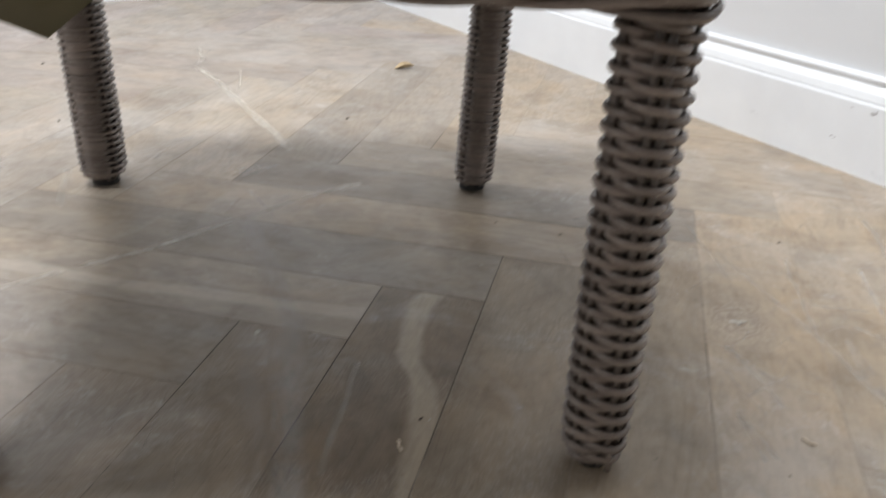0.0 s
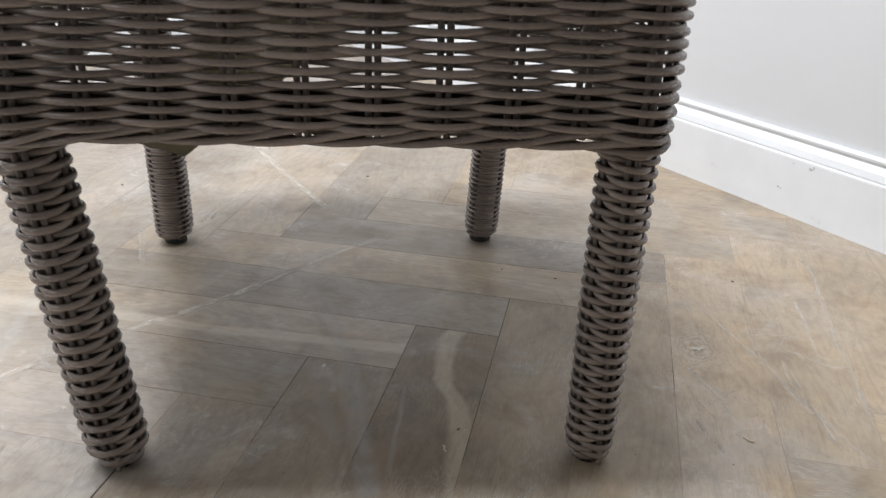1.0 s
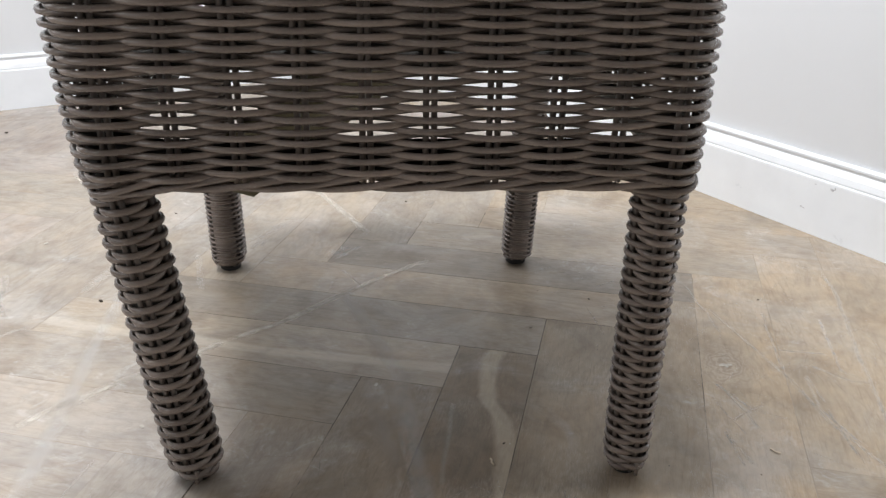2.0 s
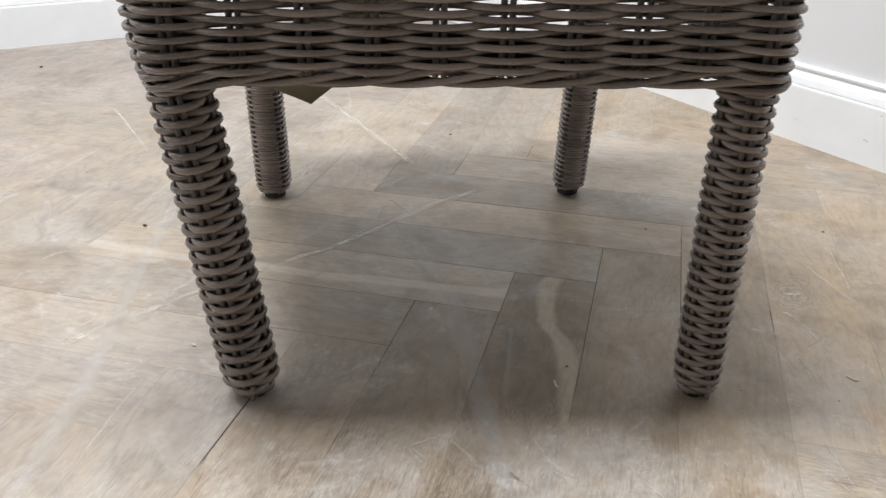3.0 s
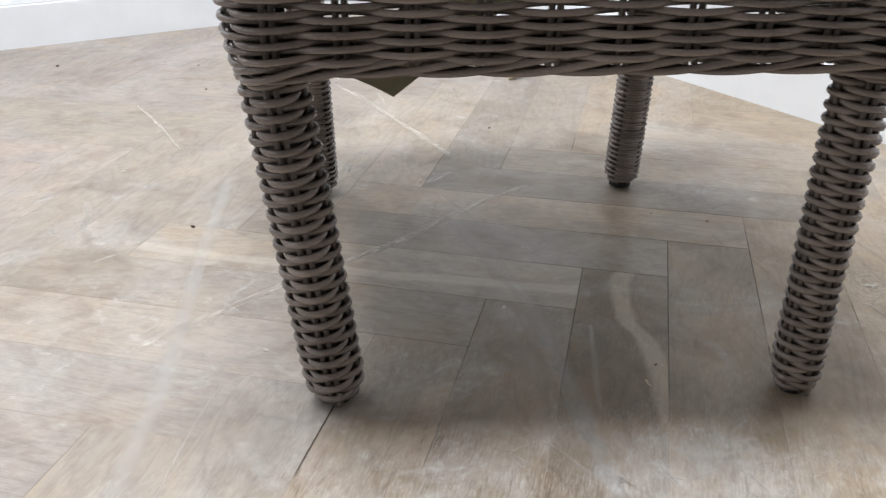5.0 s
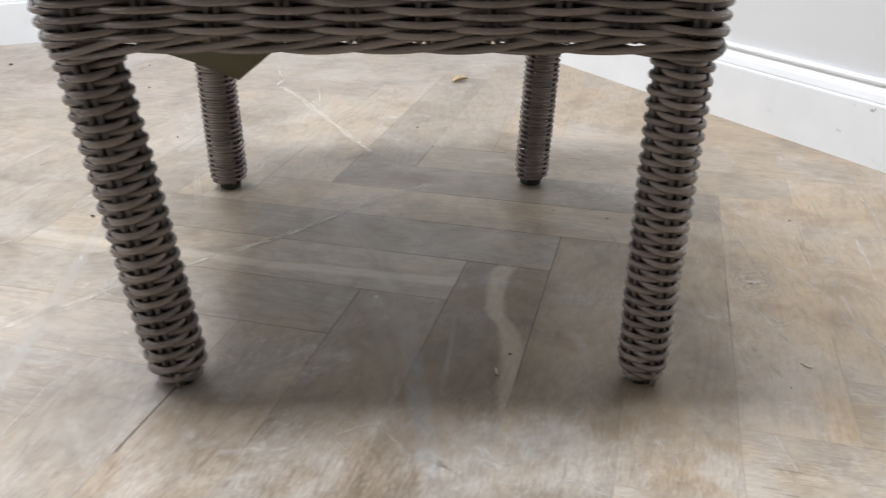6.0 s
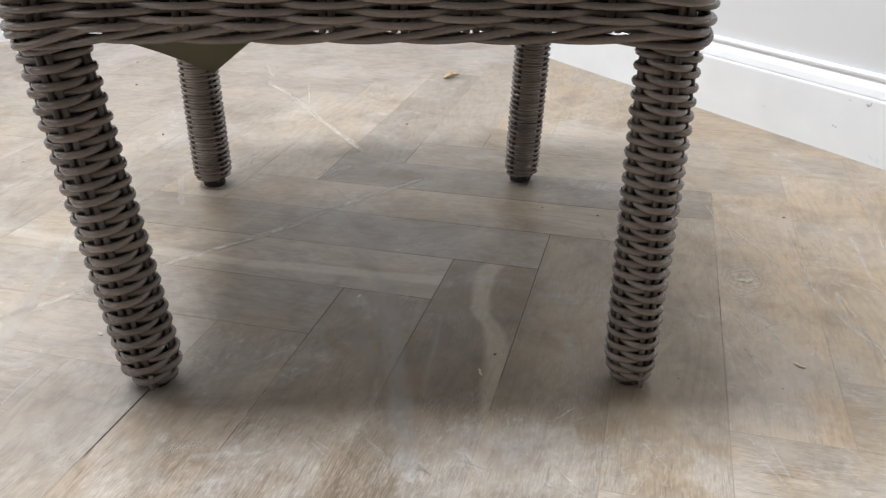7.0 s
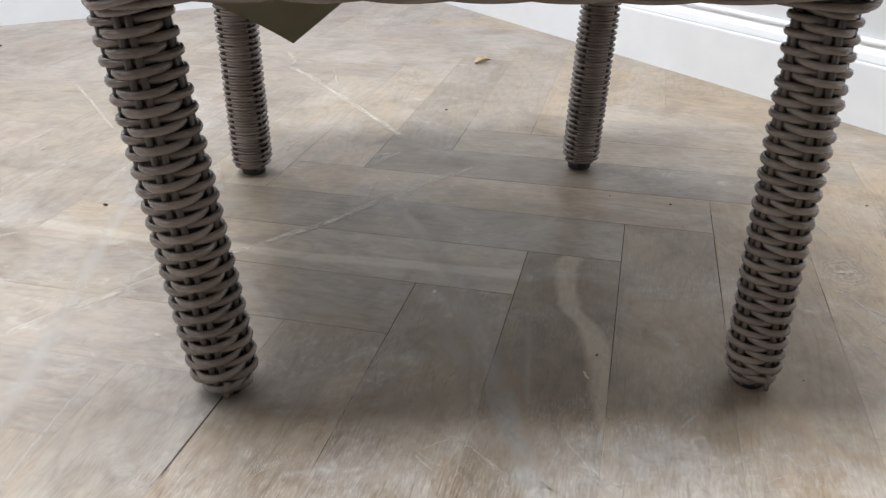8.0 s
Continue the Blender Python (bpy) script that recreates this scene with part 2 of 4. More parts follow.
def scuff_material(name, colour, most, whole=0.12):
    """Chalky marks that thin out to nothing at their edges (v across, u along)."""
    m, n, l, b = material(name)
    uv = n.new("ShaderNodeUVMap")
    sep = n.new("ShaderNodeSeparateXYZ")
    l.new(uv.outputs[0], sep.inputs[0])
    geo = n.new("ShaderNodeNewGeometry")
    edge = maths(n, l, "SUBTRACT", 1.0, maths(n, l, "ABSOLUTE", maths(n, l, "SUBTRACT", maths(n, l, "MULTIPLY", sep.outputs[1], 2.0), 1.0)))
    ends = maths(n, l, "MULTIPLY", maths(n, l, "MULTIPLY", sep.outputs[0], maths(n, l, "SUBTRACT", 1.0, sep.outputs[0])), 4.0)
    worn = smooth_step(n, l, noise_tex(n, l, geo.outputs["Position"], 70.0, 5.0, 0.7), 0.30, 0.70)
    broad = smooth_step(n, l, noise_tex(n, l, geo.outputs["Position"], 16.0, 3.0, 0.6), 0.28, 0.62)
    a = maths(n, l, "MULTIPLY", maths(n, l, "MULTIPLY", smooth_step(n, l, edge, 0.0, 0.9), smooth_step(n, l, ends, 0.0, 0.25)), maths(n, l, "ADD", whole, maths(n, l, "MULTIPLY", maths(n, l, "MULTIPLY", worn, broad), 0.75)))
    l.new(maths(n, l, "MULTIPLY", a, most), b.inputs["Alpha"])
    b.inputs["Base Color"].default_value = (*colour, 1)
    b.inputs["Roughness"].default_value = 0.6
    return m


def wicker_material(name, dark, light, gloss):
    m, n, l, b = material(name)
    tc = n.new("ShaderNodeTexCoord")
    info = n.new("ShaderNodeObjectInfo")
    geo = n.new("ShaderNodeNewGeometry")
    slow = noise_tex(n, l, tc.outputs["Object"], 14.0, 4.0, 0.6)
    fleck = noise_tex(n, l, mapped(n, l, tc.outputs["Object"], (90, 90, 700)), 1.0, 3.0, 0.6)
    c = ramp(n, l, slow, [(0.3, dark), (0.7, light)])
    each = ramp(n, l, info.outputs["Random"], [(0.0, (0.84, 0.83, 0.82)), (0.5, (1.0, 0.99, 0.98)), (1.0, (1.17, 1.14, 1.10))])
    c = mix(n, l, 1.0, c, each, "MULTIPLY")
    c = mix(n, l, 0.6, c, ramp(n, l, fleck, [(0.3, (0.78, 0.77, 0.76)), (0.6, (1.08, 1.07, 1.06))]), "MULTIPLY")
    l.new(c, b.inputs["Base Color"])
    b.inputs["Specular IOR Level"].default_value = 0.65
    l.new(ramp(n, l, fleck, [(0.3, (gloss + 0.1,) * 3), (0.7, (gloss - 0.05,) * 3)]), b.inputs["Roughness"])
    bump(n, l, fleck, b, 0.3, 0.0004)
    return m


def plain_material(name, colour, rough, vary=0.06, scale=9.0, relief=0.0003, spec=0.5):
    m, n, l, b = material(name)
    geo = n.new("ShaderNodeNewGeometry")
    v = noise_tex(n, l, geo.outputs["Position"], scale, 5.0, 0.6)
    lo, hi = tuple(x * (1 - vary) for x in colour), tuple(min(1, x * (1 + vary)) for x in colour)
    l.new(ramp(n, l, v, [(0.3, lo), (0.7, hi)]), b.inputs["Base Color"])
    fine = noise_tex(n, l, geo.outputs["Position"], 260.0, 3.0, 0.6)
    l.new(ramp(n, l, v, [(0.3, (rough - 0.05,) * 3), (0.7, (rough + 0.05,) * 3)]), b.inputs["Roughness"])
    b.inputs["Specular IOR Level"].default_value = spec
    bump(n, l, fine, b, 0.25, relief)
    return m


OAK = oak_material("limed_oak")
OAK_SAP = oak_material("limed_oak_with_sapwood", band=([(0.0, -0.45), (0.36, -0.35), (0.46, -0.08), (0.575, 0.05), (0.655, 0.11), (0.73, 0.20), (0.82, 0.46), (0.94, 0.55), (1.0, 0.50)], 0.105, 0.591, 0.107))
OAK_STREAK = oak_material("limed_oak_with_pale_streak", band=([(0.0, 0.30), (0.4, 0.28), (0.75, 0.33), (1.0, 0.44)], 0.10, 0.591, 0.107), pale=(0.53, 0.475, 0.40))
OAK_KNOT = oak_material("limed_oak_with_knot", knot=(0.010, 0.021, 1.0, 0.62))
OAK_EYE = oak_material("limed_oak_with_small_knot", knot=(0.284, 0.028, 3.0, 0.38))
SCUFF = scuff_material("chalky_scuff", (0.68, 0.68, 0.685), 0.34)
FAINT = scuff_material("hair_scratch", (0.70, 0.68, 0.65), 0.24)
STREAK = scuff_material("chalky_streak", (0.72, 0.675, 0.60), 0.50, 0.60)
VEIL = scuff_material("chalky_veil", (0.70, 0.695, 0.685), 0.28, 0.48)
WIPE = scuff_material("dull_rub", (0.66, 0.625, 0.575), 0.44, 0.34)
SCRATCH = scuff_material("pale_scratch", (0.72, 0.70, 0.68), 0.62)
WICKER = wicker_material("grey_brown_wicker", (0.164, 0.135, 0.119), (0.272, 0.231, 0.208), 0.22)
STAKE = wicker_material("wicker_stake", (0.080, 0.064, 0.054), (0.128, 0.104, 0.089), 0.40)
CORE = plain_material("dark_leg_core", (0.018, 0.015, 0.012), 0.7, 0.2)
RUBBER = plain_material("black_rubber", (0.012, 0.012, 0.012), 0.6, 0.2)
WALL = plain_material("wall_paint", (0.765, 0.785, 0.815), 0.6, 0.015, 2.0, 0.0002, 0.3)
# unseen walls and ceiling, toned down to bounce less light under the chair
DIMMED = plain_material("dimmed_unseen_wall", (0.34, 0.32, 0.30), 0.6, 0.02, 2.0, 0.0002, 0.3)
DARKENED = plain_material("darkened_unseen_wall", (0.115, 0.108, 0.10), 0.6, 0.02, 2.0, 0.0002, 0.3)
GLOSS = plain_material("white_gloss_paint", (0.895, 0.93, 0.975), 0.32, 0.03, 11.0, 0.0002)
CEIL = plain_material("ceiling_paint", (0.50, 0.50, 0.50), 0.7, 0.015, 2.0)
JOINT = joint_material()
CARD = plain_material("olive_card", (0.142, 0.127, 0.07), 0.65, 0.08, 40.0)


# ---------------------------------------------------------------- mesh helpers
def mesh_object(name, verts, faces, mat, parent=None, label="", smooth=False):
    me = bpy.data.meshes.new(name)
    me.from_pydata([tuple(v) for v in verts], [], faces)
    me.materials.append(mat)
    if smooth:
        me.polygons.foreach_set("use_smooth", [True] * len(me.polygons))
    me.update()
    ob = new(name, me)
    if parent is not None:
        ob.parent = parent
    if label:
        ob["label"] = label
    return ob


def part(name, bm, mat, parent, label="", smooth=False):
    me = bpy.data.meshes.new(name)
    bm.normal_update()
    bm.to_mesh(me)
    bm.free()
    me.materials.append(mat)
    if smooth:
        me.polygons.foreach_set("use_smooth", [True] * len(me.polygons))
    ob = new(name, me)
    ob.parent = parent
    if label:
        ob["label"] = label
    return ob


def tube(points, normals, up, half_out, half_up, closed, sides=7, verts=None, faces=None):
    """Sweeps an ellipse along points: half_out along each normal, half_up along up (one vector, or one for each point)."""
    verts, faces = ([], []) if verts is None else (verts, faces)
    base, n = len(verts), len(points)
    for i, (p, q) in enumerate(zip(points, normals)):
        u = up[i] if isinstance(up, list) else up
        for k in range(sides):
            a = 2 * math.pi * k / sides
            verts.append(p + q * (half_out * math.cos(a)) + u * (half_up * math.sin(a)))
    for i in range(n if closed else n - 1):
        j = (i + 1) % n
        for k in range(sides):
            m = (k + 1) % sides
            faces.append((base + i * sides + k, base + j * sides + k, base + j * sides + m, base + i * sides + m))
    if not closed:
        faces.append(tuple(base + k for k in range(sides)))
        faces.append(tuple(base + (n - 1) * sides + k for k in reversed(range(sides))))
    return verts, faces


def box(bm, lo, hi):
    r = bmesh.ops.create_cube(bm, size=1.0)
    bmesh.ops.scale(bm, vec=[b - a for a, b in zip(lo, hi)], verts=r["verts"])
    bmesh.ops.translate(bm, vec=[(a + b) / 2 for a, b in zip(lo, hi)], verts=r["verts"])
    return r["verts"]


# ---------------------------------------------------------------- walls, ceiling, skirting
THICK = 0.14


def wall(name, boxes, label, mat=None):
    bm = bmesh.new()
    for lo, hi in boxes:
        box(bm, lo, hi)
    ob = part(name, bm, mat or WALL, None)
    ob.matrix_world = ROOM
    tagged(ob, label, "wall", "", "structure")
    return ob


T = THICK
wall("wall_east", [((R1, L2 - T, -0.02), (R1 + T, R2 + T, HIGH))], "smooth pale grey painted wall with white skirting")
wall("wall_north", [((L1 - T, R2, -0.02), (R1, R2 + T, 0.95)), ((L1 - T, R2, 2.15), (R1, R2 + T, HIGH)),
                    ((L1 - T, R2, 0.95), (-2.05, R2 + T, 2.15)), ((-0.55, R2, 0.95), (R1, R2 + T, 2.15))], "pale grey painted wall with a window opening")
# these two close the room out of view, dark to keep bounce low
wall("wall_west", [((L1 - T, L2, -0.02), (L1, R2, 0.7)), ((L1 - T, L2, 2.2), (L1, R2, HIGH)),
                   ((L1 - T, L2, 0.7), (L1, -1.1, 2.2)), ((L1 - T, 1.3, 0.7), (L1, R2, 2.2))], "unseen taupe wall with a wide window opening, dimmed to bounce less light", DIMMED)
wall("wall_south", [((L1 - T, L2 - T, -0.02), (R1, L2, HIGH))], "plain unseen dark taupe wall, darkened to bounce less light", DARKENED)
bm = bmesh.new()
box(bm, (L1 - T, L2 - T, HIGH), (R1 + T, R2 + T, HIGH + 0.1))
ceiling = part("ceiling", bm, CEIL, None)
ceiling.matrix_world = ROOM
tagged(ceiling, "plain unseen grey ceiling, dimmed to bounce less light", "ceiling", "", "structure")

PROFILE = [(0.0, 0.0), (0.018, 0.0), (0.018, 0.1015), (0.0174, 0.1040), (0.0150, 0.1052), (0.0148, 0.1070), (0.0156, 0.1085), (0.0128, 0.1190),
           (0.0072, 0.1272), (0.0058, 0.1288), (0.0057, 0.1322), (0.0062, 0.1340), (0.0086, 0.1355), (0.0087, 0.1390), (0.0062, 0.1420), (0.0, 0.1425)]


def skirting(name, a, b, inward, mitre_a, mitre_b, label):
    """A moulded board from a to b (room axes) along a wall; inward: the unit vector into the room."""
    along = (Vector(b) - Vector(a)).normalized()
    verts, faces, n = [], [], len(PROFILE)
    for end, way, mitre in ((a, along, mitre_a), (b, -along, mitre_b)):
        for d, z in PROFILE:
            verts.append(Vector((end[0], end[1], z)) + Vector((*inward, 0)) * d + Vector((*(way * (d if mitre else 0.0)), 0)))
    for k in range(n):
        faces.append((k, (k + 1) % n, n + (k + 1) % n, n + k))
    faces += [tuple(reversed(range(n))), tuple(range(n, 2 * n))]
    ob = mesh_object(name, verts, faces, GLOSS)
    bm = bmesh.new()
    bm.from_mesh(ob.data)
    bmesh.ops.recalc_face_normals(bm, faces=bm.faces)
    bm.to_mesh(ob.data)
    bm.free()
    ob.matrix_world = ROOM
    tagged(ob, label, "skirting board", "", "structure")
    return ob


skirt_east = skirting("baseboard_east", (R1, L2), (R1, R2), (-1, 0), False, True, "white gloss moulded skirting board with small scuffs")
skirt_north = skirting("baseboard_north", (R1, R2), (L1, R2), (0, -1), True, False, "white gloss moulded skirting board")


# ---------------------------------------------------------------- the wicker chair
chair = new("wicker_chair")
tagged(chair, "grey-brown woven wicker chair standing on the oak floor", "chair")
Z = Vector((0, 0, 1))
PITCH, SPACE = 0.00527, 0.0544
SKIRT_LOW, SKIRT_HIGH = 0.343, 0.565


def rounded_path(corners, radius, count):
    """A closed line round corners with rounded turns, as points and outward normals at even steps (anticlockwise)."""
    raw, n = [], len(corners)
    for i in range(n):
        p, a, b = (Vector(corners[k % n]) for k in (i, i - 1, i + 1))
        ia, ib = (a - p).normalized(), (b - p).normalized()
        half = ia.angle(ib) / 2
        back = radius / math.tan(half)
        centre = p + (ia + ib).normalized() * (radius / math.sin(half))
        s0, s1 = p + ia * back - centre, p + ib * back - centre
        turn = s0.angle_signed(s1)
        for k in range(13):
            c, s = math.cos(-turn * k / 12), math.sin(-turn * k / 12)
            raw.append(centre + Vector((s0.x * c - s0.y * s, s0.x * s + s0.y * c)))
    raw.append(raw[0])
    lengths = [0.0]
    for a, b in zip(raw, raw[1:]):
        lengths.append(lengths[-1] + (b - a).length)
    total = lengths[-1]
    out, j = [], 0
    for i in range(count):
        s = total * i / count
        while lengths[j + 1] < s:
            j += 1
        f = (s - lengths[j]) / max(1e-9, lengths[j + 1] - lengths[j])
        out.append(raw[j].lerp(raw[j + 1], f))
    normals = []
    for i in range(count):
        d = (out[(i + 1) % count] - out[i - 1]).normalized()
        normals.append(Vector((d.y, -d.x)))
    return out, normals, total


# outer line of the woven skirt at its foot and at its top; it spreads as it rises
CORNERS = [(-0.286, -0.029), (0.260, -0.029), (0.223, 0.578), (-0.324, 0.572)]
CORNERS_TOP = [(-0.301, -0.033), (0.263, -0.033), (0.235, 0.588), (-0.340, 0.582)]
COUNT = 368
flat, flat_n, AROUND = rounded_path(CORNERS, 0.028, COUNT)
dense, _, _ = rounded_path(CORNERS_TOP, 0.034, COUNT * 6)
dense = np.array([tuple(p) for p in dense])


def straight_out(p, q):
    """The point of the skirt's top line straight outwards (q) from the point p of its foot line."""
    away = dense - np.array(tuple(p))
    side, ahead = np.abs(away @ np.array((-q.y, q.x))), away @ np.array(tuple(q))
    return Vector(dense[np.argmin(side + 10 * (np.abs(ahead) > 0.05))])


flat_top = [straight_out(p, q) for p, q in zip(flat, flat_n)]
# pairs of stakes: ten at even steps along the front, the others spread over the rest of the way round
MIDDLE = min(range(COUNT // 3), key=lambda i: abs(flat[i].x))
FRONT = [MIDDLE / COUNT * AROUND - flat[MIDDLE].x - 0.2575 + SPACE * k for k in range(10)]
OTHERS = 2 * round((AROUND - FRONT[-1] + FRONT[0]) / 0.0555 / 2)
BACK_STEP = (AROUND - FRONT[-1] + FRONT[0]) / (OTHERS + 1)
STAKES = FRONT + [FRONT[-1] + BACK_STEP * (k + 1) for k in range(OTHERS)]
FRONT_STEP = (FRONT[-1] - FRONT[0]) / 9


def stake_count(s):
    """How many pairs of stakes lie before the length s along the skirt, as a running number."""
    s = (s - FRONT[0]) % AROUND
    front = FRONT_STEP * 9
    return s / FRONT_STEP if s < front else 9 + (s - front) / BACK_STEP


def skirt_line(i, z):
    """The woven skirt's middle line at step i and height z."""
    t = max(0.0, min(1.15, (z - SKIRT_LOW) / 0.17)) ** 0.65
    return flat[i % COUNT].lerp(flat_top[i % COUNT], t)


def sag(i):
    """How far the weave is drawn down over the tops of the front legs at step i."""
    d = min((flat[i % COUNT] - Vector(c)).length for c in CORNERS[:2])
    return 0.0075 * math.exp(-(d / 0.055) ** 2)


rng = random.Random(4)
pts, nrm = [], []
for i in range(COUNT):
    p = skirt_line(i, 0.45)
    pts.append(Vector((p.x - flat_n[i].x * 0.012, p.y - flat_n[i].y * 0.012, 0.449)))
    nrm.append(Vector((*flat_n[i], 0)))
skirt = mesh_object("woven_skirt", *tube(pts, nrm, Z, 0.007, 0.009, True), CORE, chair, "woven wicker skirt on paired stakes", True)
for start in STAKES:
    s = (start % AROUND) / AROUND * COUNT
    verts, faces = [], []
    for side in (-0.0036, 0.0036):
        g = s + side / AROUND * COUNT
        i, f = math.floor(g), g - math.floor(g)
        q = flat_n[i % COUNT]
        lean = rng.uniform(-0.002, 0.002)
        pts = []
        for m in range(9):
            z = SKIRT_LOW + (SKIRT_HIGH - SKIRT_LOW) * m / 8
            o = skirt_line(i, z).lerp(skirt_line(i + 1, z), f)
            pts.append(Vector((o.x - q.y * lean * m / 8, o.y + q.x * lean * m / 8, z)))
        tube(pts, [Vector((q.x, q.y, 0))] * 9, Vector((-q.y, q.x, 0)), 0.0027, 0.0029, False, 7, verts, faces)
    mesh_object("stake", verts, faces, STAKE, skirt, "", True)

rows = int((SKIRT_HIGH - SKIRT_LOW) / PITCH)
for r in range(1, rows):
    z0, seed = SKIRT_LOW + r * PITCH, rng.uniform(0, 100)
    jitter = rng.uniform(-0.0005, 0.0005)
    pts, nrm = [], []
    for i in range(COUNT):
        phase = math.pi * (stake_count(i / COUNT * AROUND) + r)
        wob = noise.noise(Vector((i * 0.05, seed, 0)))
        wave = math.cos(phase)
        z = z0 + jitter + 0.0014 * wob - 0.0004 * wave - sag(i) * max(0.0, 1 - r / 9)
        off = 0.0061 * wave * (1 + 0.15 * wob)
        p = skirt_line(i, z) + flat_n[i] * off
        pts.append(Vector((p.x, p.y, z)))
        nrm.append(Vector((*flat_n[i], 0)))
    thick = rng.uniform(0.0029, 0.0032)
    mesh_object("strand", *tube(pts, nrm, Z, 0.0028, thick, True, 8), WICKER, skirt, "", True)

# dark rail of the frame behind the lowest rows
pts = []
for i in range(0, COUNT, 4):
    p = flat[i] - flat_n[i] * 0.016
    pts.append(Vector((p.x, p.y, 0.362)))
mesh_object("seat_rail", *tube(pts, [Vector((*flat_n[i], 0)) for i in range(0, COUNT, 4)], Z, 0.006, 0.016, True, 12), CORE, chair, "dark frame rail inside the foot of the woven skirt", True)

# rolled border along the foot of the skirt: long strands that twist round one another
for k in range(4):
    pts, nrm = [], []
    for i in range(COUNT):
        s = i / COUNT * AROUND
        a = 2 * math.pi * (s * round(AROUND / 0.23) / AROUND + k / 4)
        wob = noise.noise(Vector((i * 0.04, 7.3 * k, 2.0)))
        off = 0.0052 * math.cos(a) - 0.003
        p = flat[i] + flat_n[i] * off
        pts.append(Vector((p.x, p.y, SKIRT_LOW + 0.0065 * math.sin(a) + 0.0008 * wob - sag(i))))
        nrm.append(Vector((*flat_n[i], 0)))
    mesh_object("border_strand", *tube(pts, nrm, Z, 0.0031, 0.0034, True), WICKER, skirt, "", True)

# plain rolled edge along the top of the skirt
for k in range(2):
    pts, nrm = [], []
    for i in range(COUNT):
        a = 2 * math.pi * (i / COUNT * 12 + k / 2)
        p = skirt_line(i, SKIRT_HIGH) + flat_n[i] * (0.003 * math.cos(a))
        pts.append(Vector((p.x, p.y, SKIRT_HIGH + 0.002 + 0.003 * math.sin(a))))
        nrm.append(Vector((*flat_n[i], 0)))
    mesh_object("border_strand", *tube(pts, nrm, Z, 0.0040, 0.0040, True), WICKER, skirt, "", True)

# seat panel inside the skirt
inner, _, _ = rounded_path([(x * 0.965 - 0.001, 0.27 + (y - 0.27) * 0.965) for x, y in CORNERS], 0.03, 90)
n = len(inner)
verts = [Vector((*p, z)) for z in (0.452, 0.505, 0.515) for p in inner]
faces = [(r * n + i, r * n + (i + 1) % n, (r + 1) * n + (i + 1) % n, (r + 1) * n + i) for r in (0, 1) for i in range(n)]
faces += [tuple(reversed(range(n))), tuple(range(2 * n, 3 * n))]
mesh_object("seat", verts, faces, CORE, chair, "dark seat panel inside the woven skirt")


